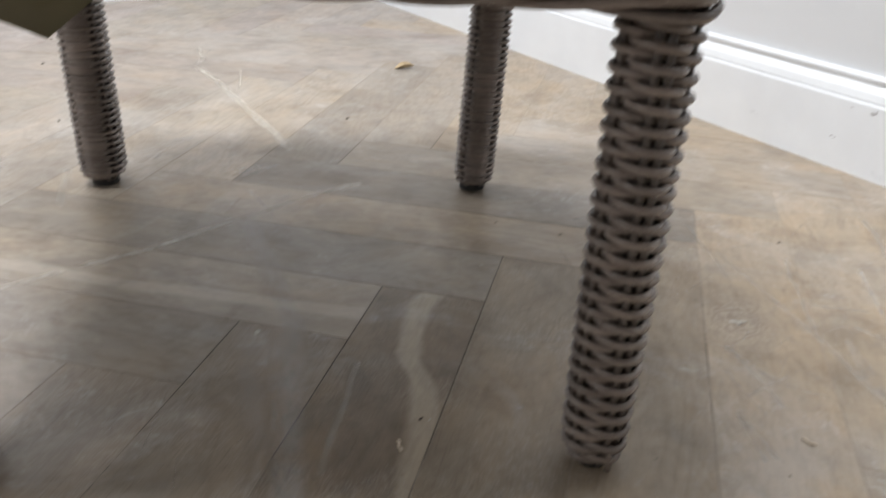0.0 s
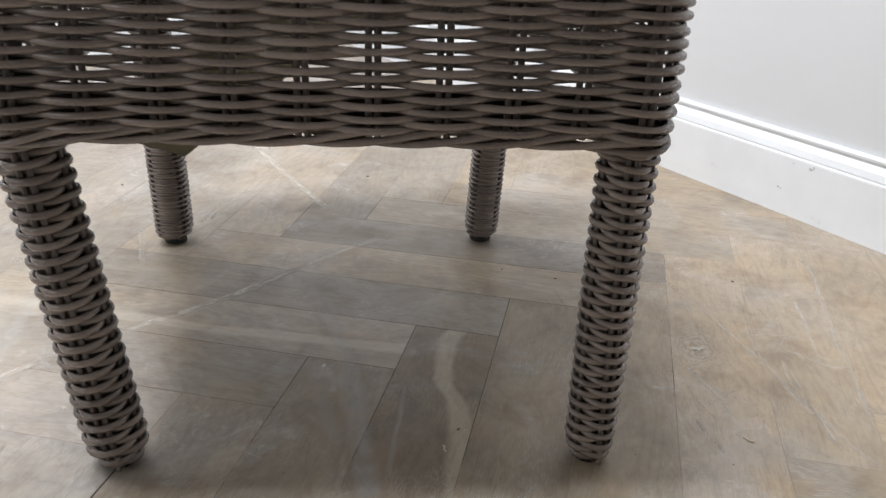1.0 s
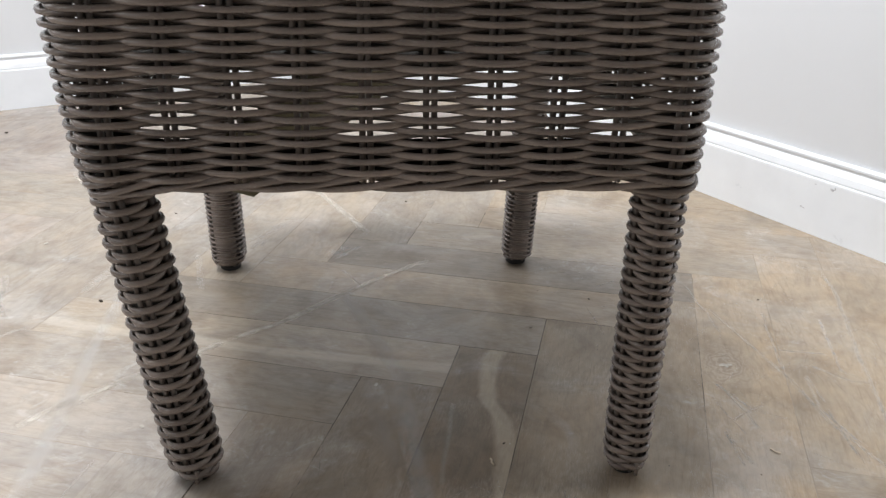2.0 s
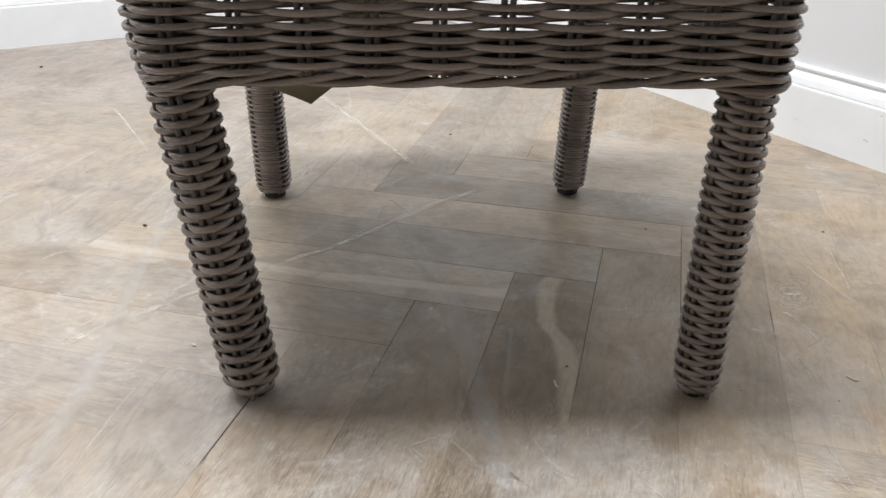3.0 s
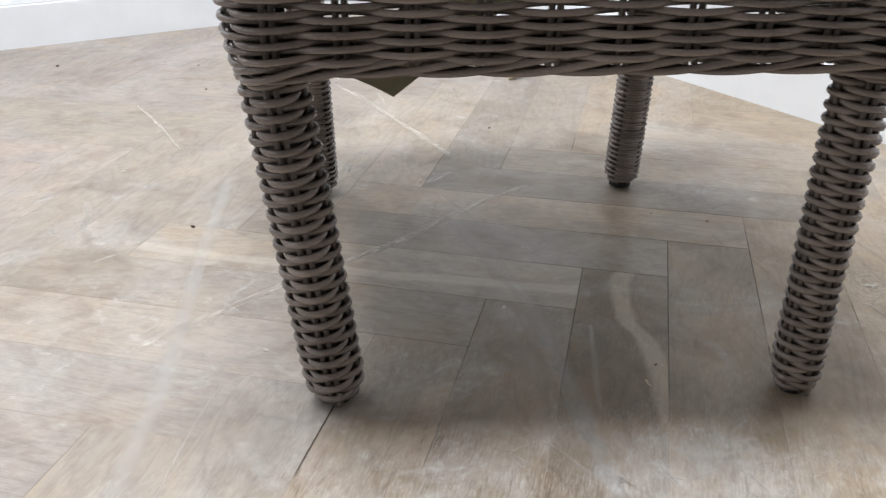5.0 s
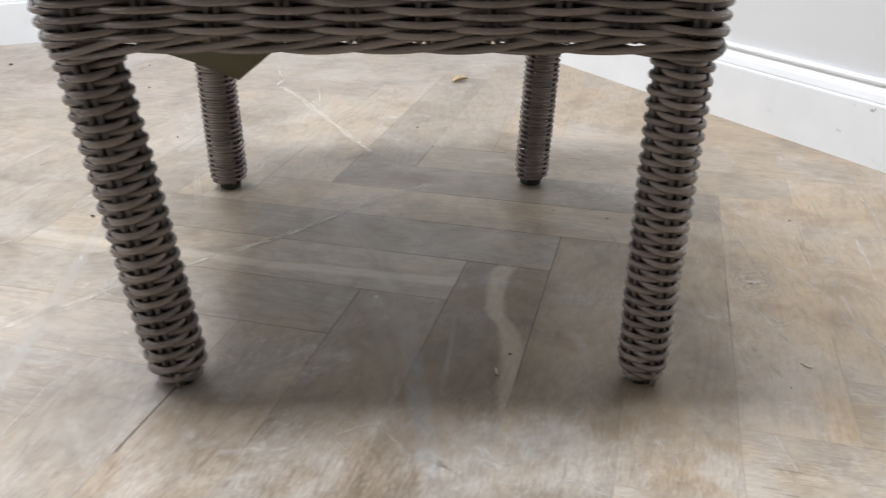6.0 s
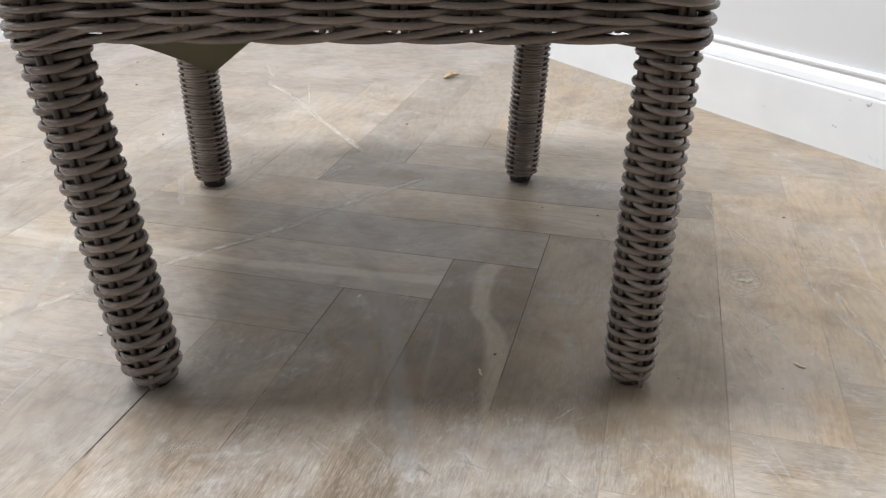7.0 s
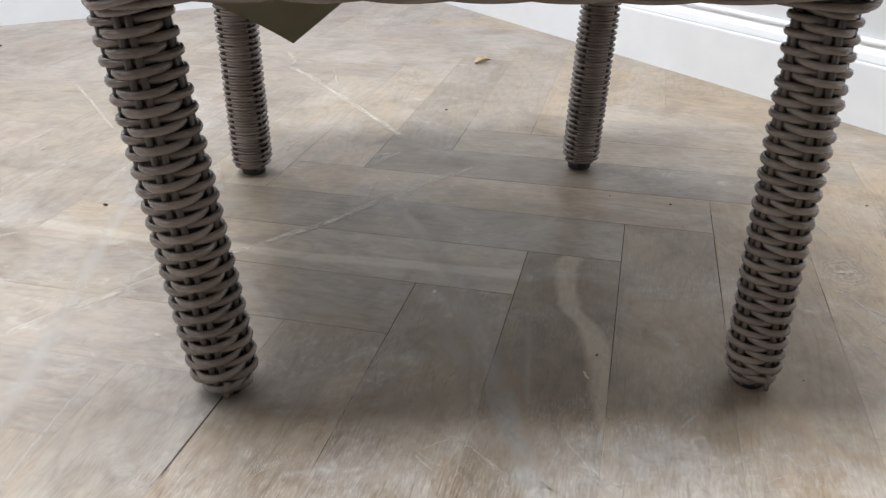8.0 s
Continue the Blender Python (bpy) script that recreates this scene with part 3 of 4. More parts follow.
def chair_leg(foot, top, radius, wrapped, pitch, thick, tilt, low, turn_low, turn_high, label):
    """A woven leg: a dark core, stakes round it and one ring of cane after another, over and under the stakes."""
    axis = (Vector(top) - Vector(foot))
    length, axis = axis.length, axis.normalized()
    ex = Vector((1, 0, 0)) - axis * axis.x
    ex.normalize()
    ey = axis.cross(ex)
    foot = Vector(foot)

    def shrink(h):
        t = max(0.0, 1 - (h - low) / (0.012 if wrapped else 0.024))
        return 1 - (0.16 if wrapped else 0.34) * t * t

    def twist(h):
        """By how much the stakes have turned round the leg at the height h."""
        return math.radians(turn_low + (turn_high - turn_low) * max(0.0, h) / length)

    # core
    levels = [(low - 0.002, 0.45), (low + 0.01, 0.66), (0.05, 0.86), (length + 0.05, 0.86)]
    verts, faces, m = [], [], 12
    for h, f in levels:
        verts += [foot + axis * h + (ex * math.cos(2 * math.pi * k / m) + ey * math.sin(2 * math.pi * k / m)) * radius * f for k in range(m)]
    for r in range(len(levels) - 1):
        faces += [(r * m + k, r * m + (k + 1) % m, (r + 1) * m + (k + 1) % m, (r + 1) * m + k) for k in range(m)]
    faces += [tuple(reversed(range(m))), tuple(range((len(levels) - 1) * m, len(levels) * m))]
    leg = mesh_object("leg", verts, faces, CORE, chair, label, True)
    # stakes
    for k in range(4):
        angle = -math.pi / 2 + k * math.pi / 2
        verts, faces = [], []
        for side in (-0.0034, 0.0034):
            pts, nrm, ups = [], [], []
            for h in [max(0.0015, low - 0.006), low + 0.001, low + 0.01, low + 0.03] + [low + 0.03 + (length - low - 0.03) * j / 8 for j in range(1, 9)]:
                b = angle + side / radius + twist(h)
                q, u = ex * math.cos(b) + ey * math.sin(b), ey * math.cos(b) - ex * math.sin(b)
                pts.append(foot + axis * h + q * (radius * shrink(h)) + u * side * 0.15)
                nrm.append(q)
                ups.append(u)
            tube(pts, nrm, ups, 0.0026, 0.0029, False, 6, verts, faces)
        mesh_object("stake", verts, faces, STAKE, leg, "", True)
    # rings
    steps, count = 48, int((length - low) / pitch)
    amp = 0.0044 if wrapped else 0.0042
    for r in range(count + 1):
        h0 = low + 0.002 + r * pitch + rng.uniform(-0.0004, 0.0004)
        seed = rng.uniform(0, 50)
        pts, nrm = [], []
        lean = math.radians(tilt + rng.uniform(-1.2, 1.2))
        for i in range(steps):
            a = 2 * math.pi * i / steps
            d = a + math.pi / 2
            wave = math.cos(2 * (d - twist(h0))) * (1 if r % 2 else -1)
            if wrapped:
                near = abs((d + math.pi) % (2 * math.pi) - math.pi)
                hide = max(0.0, min(1.0, (math.radians(46) - near) / math.radians(14)))
                wave = wave * (1 - hide) + 0.7 * hide
            wob = noise.noise(Vector((math.cos(a) * 1.5, math.sin(a) * 1.5 + seed, r * 0.3)))
            h = h0 + math.sin(lean) * math.cos(a) * radius + 0.0007 * wob
            q = ex * math.cos(a) + ey * math.sin(a)
            pts.append(foot + axis * h + q * ((radius + amp * wave) * shrink(h0) + 0.0004 * wob))
            nrm.append(q)
        mesh_object("strand", *tube(pts, nrm, axis, 0.0025, thick * rng.uniform(0.94, 1.05), True), WICKER, leg, "", True)
    # glide
    bm = bmesh.new()
    bmesh.ops.create_cone(bm, cap_ends=True, segments=20, radius1=0.0165 if wrapped else 0.013, radius2=0.0155 if wrapped else 0.013, depth=low + 0.006)
    bmesh.ops.bevel(bm, geom=[e for e in bm.edges if abs(e.verts[0].co.z - e.verts[1].co.z) < 1e-6], offset=0.0015, segments=2, affect="EDGES")
    bmesh.ops.translate(bm, vec=foot + Vector((0, 0, low / 2 + 0.003)), verts=bm.verts)
    part("foot", bm, RUBBER, leg, "black rubber foot")
    return leg


LEGS = [chair_leg((-0.2265, 0.012, 0), (-0.2655, 0.008, 0.343), 0.0238, False, 0.0071, 0.0036, 0.0, 0.007, 2.0, 2.0, "woven wicker leg that splays outwards"),
        chair_leg((0.2315, 0.008, 0), (0.2335, 0.008, 0.343), 0.0211, False, 0.0062, 0.0033, -6.0, 0.007, 27.0, -8.0, "woven wicker leg"),
        chair_leg((-0.285, 0.538, 0), (-0.292, 0.534, 0.343), 0.0235, True, 0.0039, 0.00225, 0.0, 0.013, 45.0, 45.0, "woven wicker leg with a closely wrapped face"),
        chair_leg((0.185, 0.552, 0), (0.199, 0.546, 0.343), 0.0218, True, 0.0039, 0.00225, 2.0, 0.013, 45.0, 45.0, "woven wicker leg with a closely wrapped face")]

# cut cane ends tucked down over the last rings
for leg, x, y, z, lean, long in ((LEGS[0], -0.224, -0.0105, 0.0135, -0.15, 0.020), (LEGS[1], 0.2385, -0.0125, 0.0135, 0.10, 0.022), (LEGS[3], 0.166, 0.541, 0.020, -0.5, 0.010)):
    way = Vector((lean, 0.22, -1.0)).normalized()
    pts = [Vector((x, y, z)) - way * (long * 0.5) + way * (long * k / 4) + Vector((0, -0.0012 * math.sin(math.pi * k / 4), 0)) for k in range(5)]
    low = min(p.z for p in pts)
    pts = [p + Vector((0, 0, max(0.0, 0.003 - low))) for p in pts]
    mesh_object("cane_end", *tube(pts, [Vector((0, -1, 0))] * 5, Vector((1, 0, 0)), 0.0018, 0.0024, False, 8), WICKER, leg, "cut end of cane", True)

# ---------------------------------------------------------------- olive card under the seat
tip, la, ra = Vector((-0.166, 0.123, 0.274)), Vector((-0.33, -0.855, 0.40)).normalized(), Vector((0.78, -0.01, 0.62)).normalized()
verts, faces, across = [], [], la.cross(ra).normalized()
for side in (0, 1):
    for i in range(7):
        for j in range(7):
            u, v = i / 6, j / 6
            verts.append(tip + la * (0.155 * u) + ra * (0.26 * v) + across * (0.004 * math.sin(math.pi * u) + 0.0012 * side))
for i in range(6):
    for j in range(6):
        a = i * 7 + j
        faces.append((a, a + 1, a + 8, a + 7))
        faces.append((49 + a, 49 + a + 7, 49 + a + 8, 49 + a + 1))
for k in range(6):
    for a, b in ((k, k + 1), (42 + k + 1, 42 + k), (7 * (k + 1), 7 * k), (7 * k + 6, 7 * (k + 1) + 6)):
        faces.append((a, 49 + a, 49 + b, b))
card = mesh_object("card_tag", verts, faces, CARD, None, "", True)
tagged(card, "olive-brown card tag hanging under the wicker seat", "tag")

# ---------------------------------------------------------------- herringbone oak floor
bm = bmesh.new()
box(bm, (L1 - T, L2 - T, -0.03), (R1 + T, R2 + T, -0.00033))
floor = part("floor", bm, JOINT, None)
floor.matrix_world = ROOM
tagged(floor, "worn limed oak floor laid in herringbone", "floor", "", "structure")
W, LONG, GAP = 0.107, 0.591, 0.0006
ANCHOR, LAY = Vector((0.0713, 0.2740)), radians(-16)
PU, PV = Vector((math.cos(LAY), math.sin(LAY))), Vector((-math.sin(LAY), math.cos(LAY)))
KEEP = (L1, R1 - 0.004, L2, R2 - 0.004)


def board_mesh(name, loop):
    """A board with a small worn bevel from its outline (anticlockwise, its own axes), its top at 0."""
    n = len(loop)
    mid = sum((Vector(p) for p in loop), Vector((0, 0))) / n
    verts = [(*p, -0.012) for p in loop] + [(*p, -0.0004) for p in loop]
    for i in range(n):
        p, a, b = Vector(loop[i]), Vector(loop[i - 1]), Vector(loop[(i + 1) % n])
        inward = ((a - p).normalized() + (b - p).normalized())
        verts.append((*(p + inward * 0.00035), 0.0))
    faces = [tuple(range(2 * n, 3 * n))]
    for r in (0, 1):
        faces += [(r * n + i, r * n + (i + 1) % n, (r + 1) * n + (i + 1) % n, (r + 1) * n + i) for i in range(n)]
    me = bpy.data.meshes.new(name)
    me.from_pydata(verts, [], faces)
    me.materials.append(OAK)
    return me


def clipped(loop, m):
    """The part of an outline that lies inside the room, in the board's own axes."""
    to_room = ROOM.inverted() @ m
    back = to_room.inverted()
    pts = [to_room @ Vector((*p, 0)) for p in loop]
    for axis, sign, limit in ((0, -1, KEEP[0]), (0, 1, KEEP[1]), (1, -1, KEEP[2]), (1, 1, KEEP[3])):
        out = []
        for a, b in zip(pts, pts[1:] + pts[:1]):
            ia, ib = sign * a[axis] <= sign * limit, sign * b[axis] <= sign * limit
            if ia:
                out.append(a)
            if ia != ib:
                out.append(a.lerp(b, (limit - a[axis]) / (b[axis] - a[axis])))
        pts = out
        if len(pts) < 3:
            return []
    return [tuple((back @ p).xy) for p in pts]


half_l, half_w = LONG / 2 - GAP / 2, W / 2 - GAP / 2
WHOLE = [(-half_l, -half_w), (half_l, -half_w), (half_l, half_w), (-half_l, half_w)]
whole_mesh = board_mesh("plank", WHOLE)
boards = []
for a in range(-60, 61):
    for c in range(-6, 7):
        for kind in (0, 1):
            if kind == 0:
                u, v = (a + 1) * W - LONG / 2 - c * LONG, (a + 0.5) * W + c * LONG
            else:
                u, v = (a + 0.5) * W - c * LONG, a * W - LONG / 2 + c * LONG
            p = ANCHOR + PU * u + PV * v
            q = ROOM.inverted() @ Vector((*p, 0))
            if not (L1 - 0.4 < q.x < R1 + 0.4 and L2 - 0.4 < q.y < R2 + 0.4):
                continue
            boards.append(((p - Vector((-0.1, 0.5))).length, p, LAY + kind * math.pi / 2, q, (kind, a, c)))
boards.sort(key=lambda b: b[0])
prng = random.Random(11)
# own look of some boards, by pattern place; tones also paint the chair's shadow
# darkened under the front edge and by the back foot, lifted further right
TONE_AND_LIGHT = {(0, -1, 0): (0.95, 0.935, 0.91), (0, 0, 0): (0.74, 0.735, 0.725), (0, 1, 0): (0.96, 0.91, 0.84), (0, 2, 0): (0.66, 0.655, 0.65), (0, -2, 0): (0.85, 0.84, 0.83),
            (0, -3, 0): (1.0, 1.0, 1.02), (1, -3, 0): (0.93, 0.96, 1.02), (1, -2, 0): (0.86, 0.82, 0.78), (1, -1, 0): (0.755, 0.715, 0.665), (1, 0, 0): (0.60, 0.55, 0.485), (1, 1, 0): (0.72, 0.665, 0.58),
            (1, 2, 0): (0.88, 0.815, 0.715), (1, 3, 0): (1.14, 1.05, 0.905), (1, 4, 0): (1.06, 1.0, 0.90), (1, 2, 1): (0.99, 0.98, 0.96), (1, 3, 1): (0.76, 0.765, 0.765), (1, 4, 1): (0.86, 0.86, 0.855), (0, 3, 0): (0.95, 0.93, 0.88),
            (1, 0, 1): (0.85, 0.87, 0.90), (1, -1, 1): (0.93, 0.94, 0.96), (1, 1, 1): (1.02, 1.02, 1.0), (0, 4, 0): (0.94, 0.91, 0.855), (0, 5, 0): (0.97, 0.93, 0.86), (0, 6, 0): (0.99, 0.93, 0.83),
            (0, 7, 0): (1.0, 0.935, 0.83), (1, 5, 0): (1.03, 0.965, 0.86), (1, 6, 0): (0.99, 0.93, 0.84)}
OWN_WOOD = {(1, 0, 0): OAK_SAP, (0, -1, 0): OAK_STREAK, (1, 3, 0): OAK_KNOT, (1, -1, 0): OAK_EYE}
rest_v, rest_f = [], []
for k, (_, p, turn, q, place) in enumerate(boards):
    flip = math.pi if prng.random() < 0.5 and place not in OWN_WOOD else 0
    if place == (1, -3, 0):
        p = p - PU * 0.0008
    m = Matrix.LocRotScale((p.x, p.y, prng.uniform(-0.0002, 0.0)), Euler((0, 0, turn + flip)), None)
    inside = L1 + 0.31 < q.x < R1 - 0.31 and L2 + 0.31 < q.y < R2 - 0.31
    loop = WHOLE if inside else clipped(WHOLE, m)
    if len(loop) < 3:
        continue
    me = whole_mesh if inside else board_mesh("plank", loop)
    if place in OWN_WOOD:
        me = board_mesh("plank", loop)
        me.materials[0] = OWN_WOOD[place]
    if k < 300:
        ob = new("plank", me)
        ob.matrix_world = m
        ob.parent = floor
        ob.matrix_parent_inverse = ROOM.inverted()
        # warm cast on the right, cool elsewhere: light colour put into the boards
        g = prng.uniform(0.86, 1.0)
        if p.x > 0.25 and place not in TONE_AND_LIGHT:
            g = 1.04 * g
            TONE_AND_LIGHT[place] = (g, 0.945 * g, 0.85 * g)
        ob.color = (*TONE_AND_LIGHT.get(place, (g, g * prng.uniform(1.0, 1.02), g * prng.uniform(1.03, 1.10))), 1)
    else:
        base = len(rest_v)
        rest_v += [m @ v.co for v in me.vertices]
        rest_f += [tuple(base + i for i in f.vertices) for f in me.polygons]
if rest_v:
    rest = mesh_object("outer_planks", rest_v, rest_f, OAK)
    rest.parent = floor
    rest.matrix_parent_inverse = ROOM.inverted()
    rest["kind"] = "stuff"

# ---------------------------------------------------------------- marks on the floor
def ribbons(name, lines, mat, label):
    """Thin chalky marks just over the boards: lines of (half width, points)."""
    verts, faces, uvs = [], [], []
    for half, pts in lines:
        base, n = len(verts), len(pts)
        for i, p in enumerate(pts):
            d = (pts[min(i + 1, n - 1)] - pts[max(i - 1, 0)]).normalized()
            q = Vector((-d.y, d.x)) * half
            verts += [(*(p - q), 0.0004), (*(p + q), 0.0004)]
            uvs += [(i / (n - 1), 0.0), (i / (n - 1), 1.0)]
        faces += [(base + 2 * i, base + 2 * i + 2, base + 2 * i + 3, base + 2 * i + 1) for i in range(n - 1)]
    ob = mesh_object(name, verts, faces, mat)
    layer = ob.data.uv_layers.new(name="marks")
    for loop in ob.data.loops:
        layer.data[loop.index].uv = uvs[loop.vertex_index]
    ob.parent = floor
    ob.matrix_parent_inverse = ROOM.inverted()
    ob["kind"] = "stuff"
    ob["label"] = label
    return ob


def bent(points, seed, wander):
    """A worn line through points, with more points and a little wander."""
    out, pts = [], [Vector(p) for p in points]
    for a, b in zip(pts, pts[1:]):
        n = max(2, int((b - a).length / 0.012))
        out += [a.lerp(b, k / n) for k in range(n)]
    out.append(pts[-1])
    return [p + Vector((noise.noise(Vector((k * 0.35, seed, 0))), noise.noise(Vector((k * 0.35, seed, 9))))) * wander for k, p in enumerate(out)]


SMEARS = [(0.014, [(-0.015, 0.19), (0.002, 0.011), (0.018, -0.13)]), (0.012, [(-0.05, 0.16), (-0.012, 0.01)]),
          (0.028, [(0.03, -0.12), (0.09, -0.10), (0.16, -0.10)]), (0.022, [(-0.64, 0.42), (-0.60, 0.36)]), (0.016, [(-0.13, 0.60), (-0.10, 0.57)]),
          (0.016, [(-0.31, 0.60), (-0.26, 0.66), (-0.20, 0.76)])]
CUTS = [(0.0016, [(-0.031, -0.076), (-0.004, -0.103), (0.04, -0.129)]), (0.0016, [(-0.071, -0.075), (-0.048, -0.099)]), (0.0018, [(0.05, -0.101), (0.084, -0.123), (0.119, -0.109)]),
        (0.0014, [(0.016, -0.104), (0.05, -0.143)]), (0.0034, [(0.389, 0.172), (0.419, 0.108), (0.458, 0.087)]), (0.0036, [(0.487, 0.192), (0.5, 0.113), (0.518, 0.034)])]
STREAKS = [(0.0095, [(-0.46, 0.10), (-0.432, 0.132), (-0.354, 0.205), (-0.25, 0.295)]), (0.0095, [(-0.25, 0.295), (-0.182, 0.346), (-0.103, 0.427), (-0.023, 0.507), (0.044, 0.562)]),
           (0.0105, [(-0.306, 1.150), (-0.245, 1.050), (-0.168, 0.890), (-0.089, 0.727), (-0.060, 0.668)]), (0.006, [(-0.306, 1.150), (-0.295, 1.184), (-0.326, 1.293)]), (0.003, [(-0.210, 1.117), (-0.193, 0.987)]),
           (0.0045, [(-0.70, 1.015), (-0.640, 0.92), (-0.546, 0.740)])]
CUTS += [(0.0018, [(0.333, -0.078), (0.336, -0.141)]), (0.0016, [(0.376, 0.139), (0.39, 0.058)]), (0.0020, [(0.076, -0.133), (0.052, -0.064)]), (0.0018, [(0.125, -0.079), (0.172, -0.038)]),
         (0.0018, [(0.142, -0.118), (0.163, -0.157)]), (0.0016, [(0.221, -0.085), (0.238, -0.128)]), (0.0020, [(0.111, -0.109), (0.148, -0.08)]), (0.0018, [(0.129, -0.138), (0.168, -0.164)]),
         (0.0022, [(0.015, -0.141), (0.049, -0.077)]), (0.0018, [(0.069, -0.111), (0.086, -0.055)]), (0.0022, [(-0.079, -0.085), (-0.03, -0.059)]), (0.0018, [(0.1, -0.063), (0.121, -0.11)])]
CUTS += [(0.0026, [(0.366, 0.063), (0.366, 0.001)]), (0.0026, [(0.518, 0.184), (0.513, 0.119)]), (0.0030, [(0.319, -0.086), (0.321, -0.124), (0.329, -0.148)]),
         (0.0034, [(0.606, 0.334), (0.569, 0.191), (0.592, 0.17)]), (0.0016, [(0.508, 0.089), (0.501, 0.024)]), (0.0018, [(-0.305, 1.186), (-0.30, 1.30)]),
         (0.0048, [(-0.133, 0.566), (-0.096, 0.614)]), (0.0055, [(-0.118, 0.566), (-0.077, 0.619)]), (0.0045, [(-0.110, 0.619), (-0.100, 0.575)]), (0.0030, [(-0.730, 0.539), (-0.703, 0.552)]), (0.0026, [(-0.677, 0.553), (-0.664, 0.555)]), (0.0040, [(-0.376, 0.187), (-0.350, 0.206), (-0.323, 0.226)]), (0.0022, [(0.30, 0.45), (0.335, 0.47)])]
WIPES = [(0.0035, [(-0.102, 0.520), (-0.061, 0.445)]), (0.010, [(-0.665, 0.440), (-0.642, 0.402)]), (0.007, [(-0.596, 0.383), (-0.579, 0.395)]), (0.009, [(-0.609, 0.429), (-0.618, 0.479)]),
         (0.016, [(-0.447, 0.622), (-0.474, 0.540), (-0.492, 0.446)]), (0.004, [(-0.419, 0.135), (-0.394, 0.152)]), (0.0030, [(-0.347, 0.044), (-0.361, -0.025), (-0.369, -0.089), (-0.375, -0.15)]),
         (0.016, [(-0.270, -0.12), (-0.301, -0.076), (-0.320, -0.040)]), (0.0022, [(-0.067, -0.083), (-0.055, -0.102)]), (0.0024, [(-0.029, -0.068), (-0.002, -0.104), (0.002, -0.131)]),
         (0.0024, [(0.016, -0.107), (0.039, -0.130)]), (0.0024, [(0.061, -0.110), (0.071, -0.126)]), (0.0065, [(-0.003, -0.009), (0.010, -0.062), (0.014, -0.101)]), (0.0045, [(0.053, 0.137), (0.030, -0.019)]),
         (0.004, [(-0.014, 0.081), (-0.001, -0.018)]), (0.0026, [(-0.130, -0.041), (-0.132, -0.065)]), (0.010, [(-0.191, -0.094), (-0.161, -0.080)]), (0.020, [(0.09, -0.085), (0.17, -0.075)])]
WIPES += [(0.0042, [(0.452, 0.378), (0.477, 0.250), (0.496, 0.156), (0.498, 0.086), (0.529, -0.022)]), (0.0050, [(0.685, 0.495), (0.673, 0.415), (0.614, 0.234), (0.560, 0.043)]), (0.0030, [(0.396, 0.170), (0.411, 0.067)]),
          (0.0034, [(0.367, 0.068), (0.377, 0.005)]), (0.0030, [(0.383, 0.086), (0.433, 0.121)]), (0.0032, [(0.514, 0.181), (0.504, 0.114)]), (0.0045, [(0.533, 0.207), (0.572, 0.167), (0.605, 0.160)]),
          (0.0036, [(0.529, 0.360), (0.491, 0.194)]), (0.0034, [(0.442, 0.453), (0.447, 0.295)]), (0.0034, [(0.508, 0.108), (0.501, 0.015)]), (0.0030, [(0.507, 0.249), (0.569, 0.234)])]
CUTS += [(0.0022, [(-0.739, 0.443), (-0.712, 0.377), (-0.685, 0.312)]), (0.004, [(-0.656, 0.429), (-0.649, 0.411)])]
WIPES += [(0.01, [(-0.635, 0.519), (-0.611, 0.439), (-0.589, 0.361)]), (0.008, [(-0.631, 0.460), (-0.603, 0.412), (-0.575, 0.366)]), (0.006, [(-0.566, 0.313), (-0.535, 0.341)]), (0.008, [(-0.713, 0.514), (-0.686, 0.541)])]
VEILS = [(0.0145, [(-0.438, 0.62), (-0.432, 0.46), (-0.424, 0.265), (-0.408, 0.070), (-0.408, -0.037), (-0.411, -0.115), (-0.414, -0.22)]),
         (0.015, [(-0.10, 0.46), (-0.012, 0.20), (0.012, -0.02), (0.026, -0.20)])]
WIPES += [(0.008, [(-0.349, 0.583), (-0.312, 0.450)]), (0.007, [(-0.264, 0.606), (-0.255, 0.640), (-0.245, 0.676)]), (0.005, [(-0.247, 0.621), (-0.245, 0.659)])]
marks = random.Random(23)
cuts = [(h, bent(p, 3.1 * k, 0.002)) for k, (h, p) in enumerate(CUTS)]
faint = []
for k in range(340):
    x, y, a = marks.uniform(-1.1, 0.85), marks.uniform(-0.35, 1.6), marks.uniform(0, math.pi)
    if k % 3 == 0:
        x, y = marks.gauss(0.06, 0.10), marks.gauss(-0.12, 0.05)
    elif k % 3 == 1:
        x, y = marks.gauss(0.52, 0.13), marks.gauss(0.22, 0.16)
    long = marks.uniform(0.015, 0.09)
    d = Vector((math.cos(a), math.sin(a))) * long
    p = Vector((x, y))
    if (p + d).dot(E1.xy) > 0.95 or p.dot(E1.xy) > 0.95 or max(p.dot(E2.xy), (p + d).dot(E2.xy)) > 1.85:
        continue
    faint.append((marks.uniform(0.0006, 0.0018), bent([p, p + d], 50.0 + k, 0.0012)))
ribbons("scuff_marks", [(h, bent(p, 1.7 * k, 0.006)) for k, (h, p) in enumerate(SMEARS)], SCUFF, "chalky scuff marks on the boards")
ribbons("chalky_streaks", [(h, bent(p, 5.3 * k, 0.0012)) for k, (h, p) in enumerate(STREAKS)], STREAK, "long pale chalky streaks across the boards")
ribbons("chalky_veils", [(h, bent(p, 4.1 * k, 0.004)) for k, (h, p) in enumerate(VEILS)], VEIL, "broad faint chalky veils across the boards")
ribbons("wiped_marks", [(h, bent(p, 7.9 * k, 0.0025)) for k, (h, p) in enumerate(WIPES)], WIPE, "dull pale rub marks on the boards")
ribbons("scratches", cuts, SCRATCH, "pale scratches in the boards")
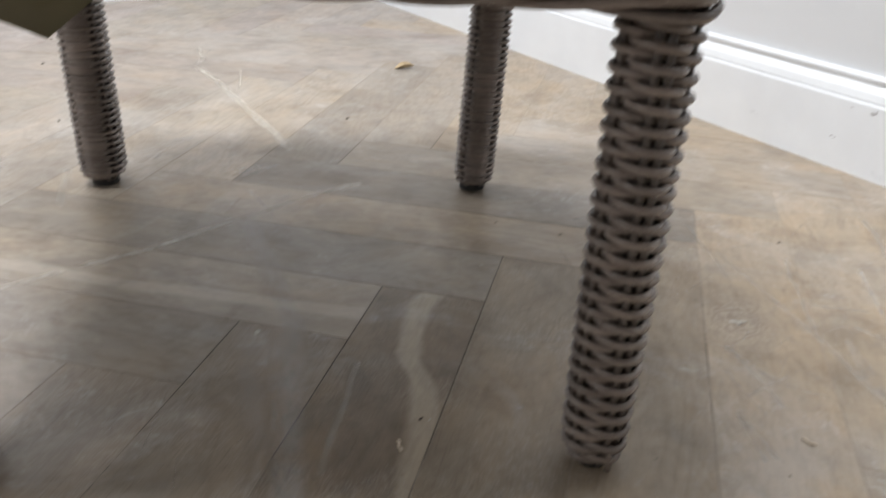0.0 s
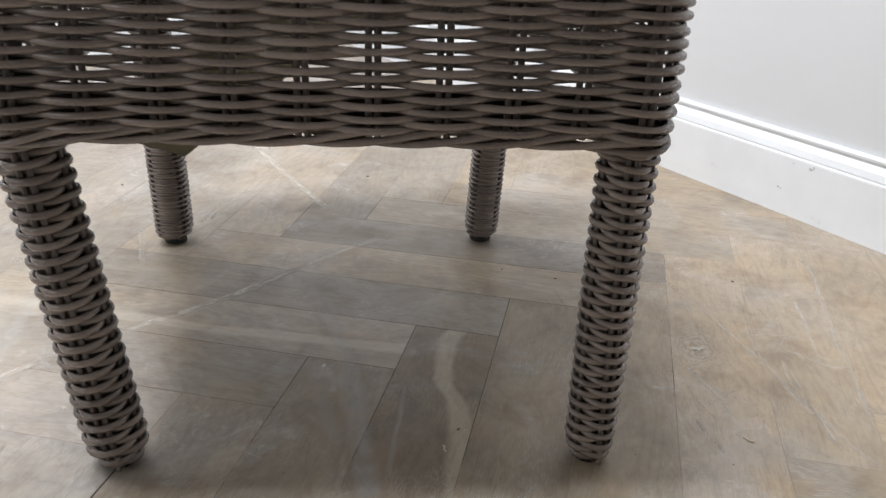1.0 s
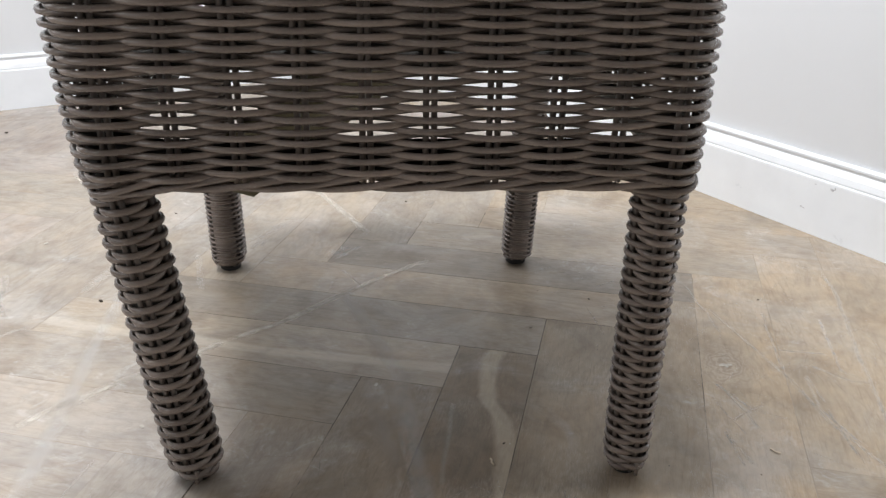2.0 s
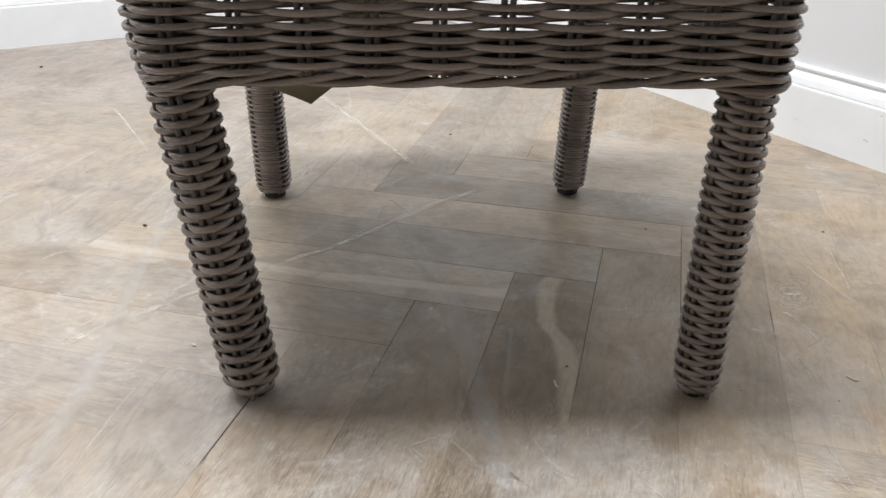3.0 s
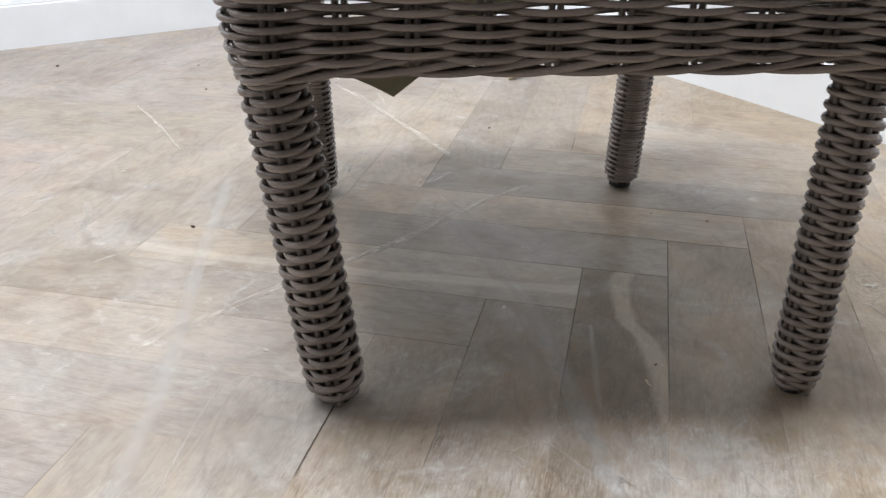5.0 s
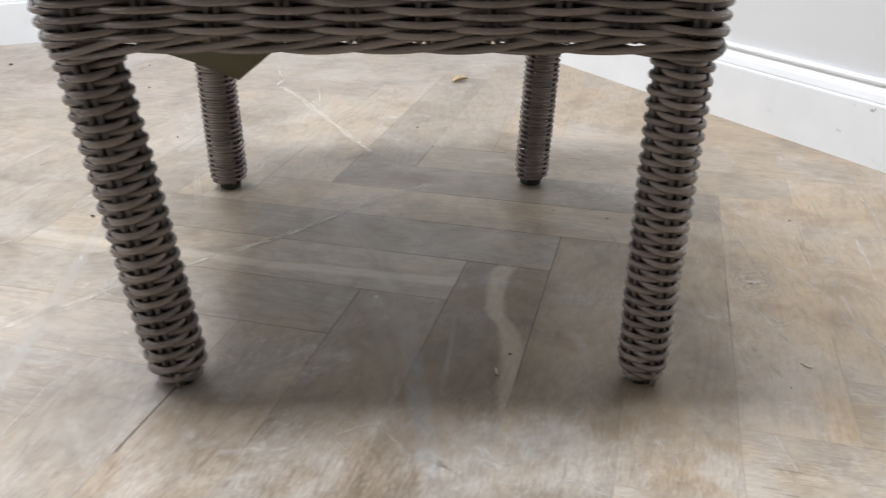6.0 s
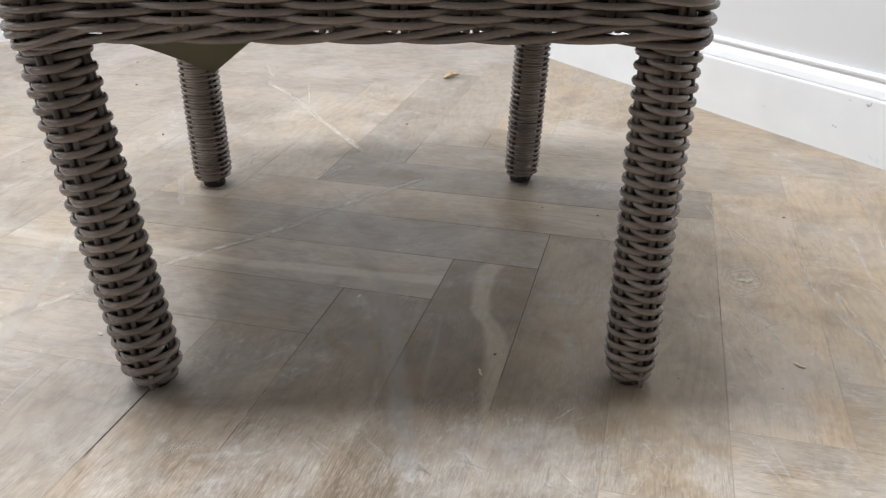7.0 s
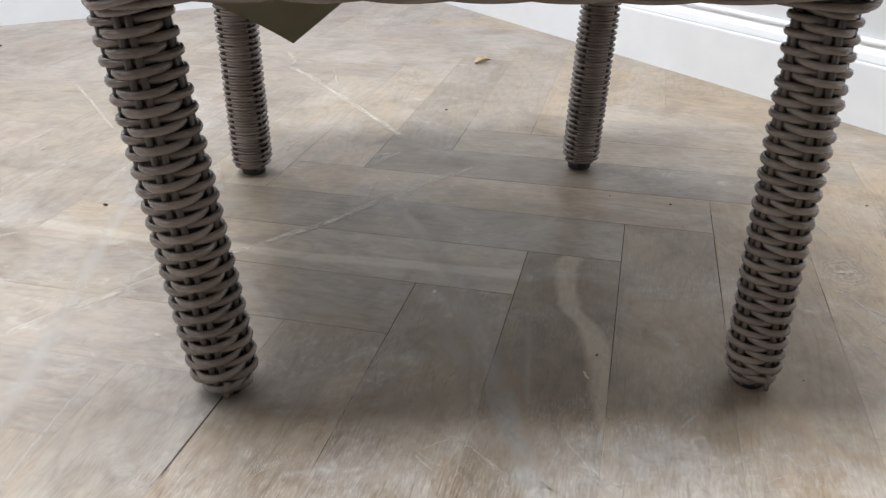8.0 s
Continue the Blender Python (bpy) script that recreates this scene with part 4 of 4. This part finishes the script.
ribbons("faint_scratches", faint, FAINT, "faint hair scratches in the boards")

# ---------------------------------------------------------------- small litter on the floor
DIRT = plain_material("dark_crumb", (0.055, 0.042, 0.03), 0.8, 0.3, 300.0)
PALE = plain_material("pale_crumb", (0.50, 0.47, 0.42), 0.8, 0.2, 300.0)
LEAF = plain_material("dry_leaf", (0.47, 0.36, 0.22), 0.7, 0.3, 120.0)
STRAW = plain_material("dry_straw", (0.66, 0.57, 0.45), 0.7, 0.1, 200.0)


def crumb(x, y, size, mat, label, seed, high=0.35):
    bm = bmesh.new()
    bmesh.ops.create_icosphere(bm, subdivisions=1, radius=1.0)
    for v in bm.verts:
        v.co *= 1 + 0.45 * noise.noise(v.co * 1.7 + Vector((seed, 0, 0)))
    bmesh.ops.scale(bm, vec=(size, size * 0.6, size * high), verts=bm.verts)
    low = min(v.co.z for v in bm.verts)
    bmesh.ops.translate(bm, vec=(0, 0, -low), verts=bm.verts)
    ob = part("crumb", bm, mat, None)
    ob.matrix_world = pose(x, y, 0.0, 0, 0, seed * 77)
    tagged(ob, label, "debris", "crumbs on the floor")


for k, (x, y, r) in enumerate([(-0.964, 1.326, 0.0055), (-0.457, 0.419, 0.0045), (0.105, 0.053, 0.0024), (0.279, 0.407, 0.0022), (0.54, 0.397, 0.0028), (0.378, -0.012, 0.0012),
                               (0.282, 0.007, 0.0010), (0.205, 0.437, 0.0018), (-0.637, 1.326, 0.0034), (-0.578, 1.120, 0.003), (-0.429, 0.778, 0.003), (0.005, 0.836, 0.003)]):
    crumb(x, y, r, DIRT, "tiny dark crumb of dirt on the oak floor", k + 1.0)
for k, (x, y, r) in enumerate([(-0.618, 0.64, 0.005), (-0.311, 0.10, 0.0045), (0.177, 0.322, 0.0022), (0.112, 0.052, 0.0018)]):
    crumb(x, y, r, PALE, "small pale crumb on the oak floor", k + 31.0, 0.14 if r > 0.004 else 0.35)

for k, (x, y, r) in enumerate([(0.417, 0.2125, 0.0062), (0.4215, 0.2105, 0.0058), (0.4265, 0.2125, 0.0048), (-0.042, 0.180, 0.0042)]):
    crumb(x, y, r, PALE, "flat flake of pale filler in a knot of the floor", k + 61.0, 0.07)

# a curled dry leaf
verts, faces = [], []
for side in (0, 1):
    for i in range(9):
        u = i / 8
        half = 0.011 * math.sin(math.pi * u ** 0.8) ** 0.8 + 0.0004
        for j in range(5):
            w = j / 4 * 2 - 1
            verts.append((0.042 * (u - 0.5), half * w, 0.0005 + 0.010 * w * w * math.sin(math.pi * u) + 0.006 * u * u + 0.0007 * side))
for i in range(8):
    for j in range(4):
        a = i * 5 + j
        faces.append((a, a + 5, a + 6, a + 1))
        faces.append((45 + a, 45 + a + 1, 45 + a + 6, 45 + a + 5))
rim = [i * 5 for i in range(9)] + [40 + j for j in range(1, 5)] + [i * 5 + 4 for i in range(7, -1, -1)] + [j for j in range(3, 0, -1)]
for a, b in zip(rim, rim[1:] + rim[:1]):
    faces.append((a, 45 + a, 45 + b, b))
leaf = mesh_object("dry_leaf", verts, faces, LEAF, None, "", True)
leaf.matrix_world = pose(0.10, 1.179, 0.0, 0, 0, 12) @ Matrix.Scale(0.95, 4)
tagged(leaf, "small curled yellow-brown dry leaf on the floor", "leaf")

# short bits of straw
for x, y, turn, long in ((0.41, 0.027, -48, 0.012), (0.088, 0.020, -80, 0.012)):
    pts = [Vector((long * (k / 5 - 0.5), 0.0008 * math.sin(1.7 * k), 0.0009)) for k in range(6)]
    straw = mesh_object("straw", *tube(pts, [Vector((0, 1, 0))] * 6, Z, 0.0011, 0.0009, False, 6), STRAW, None, "", True)
    straw.matrix_world = pose(x, y, 0.0, 0, 0, turn)
    tagged(straw, "short bit of dry straw lying on the floor", "debris", "straws on the floor")

# knocks in the white skirting
KNOCK = plain_material("bare_knock", (0.56, 0.57, 0.60), 0.7, 0.3, 300.0)
for along, z, w, h in ((0.242, 0.046, 0.0030, 0.0014), (0.237, 0.0445, 0.0022, 0.0012), (0.188, 0.094, 0.0042, 0.0024), (0.183, 0.097, 0.0012, 0.0028), (0.222, 0.0945, 0.0022, 0.0008)):
    bm = bmesh.new()
    bmesh.ops.create_icosphere(bm, subdivisions=2, radius=1.0)
    for v in bm.verts:
        v.co *= 1 + 0.5 * noise.noise(v.co * 2.2 + Vector((along * 40, z * 90, 0)))
    bmesh.ops.scale(bm, vec=(0.0006, w, h), verts=bm.verts)
    bmesh.ops.translate(bm, vec=(R1 - SKIRT, along, z), verts=bm.verts)
    part("knock", bm, KNOCK, skirt_east)
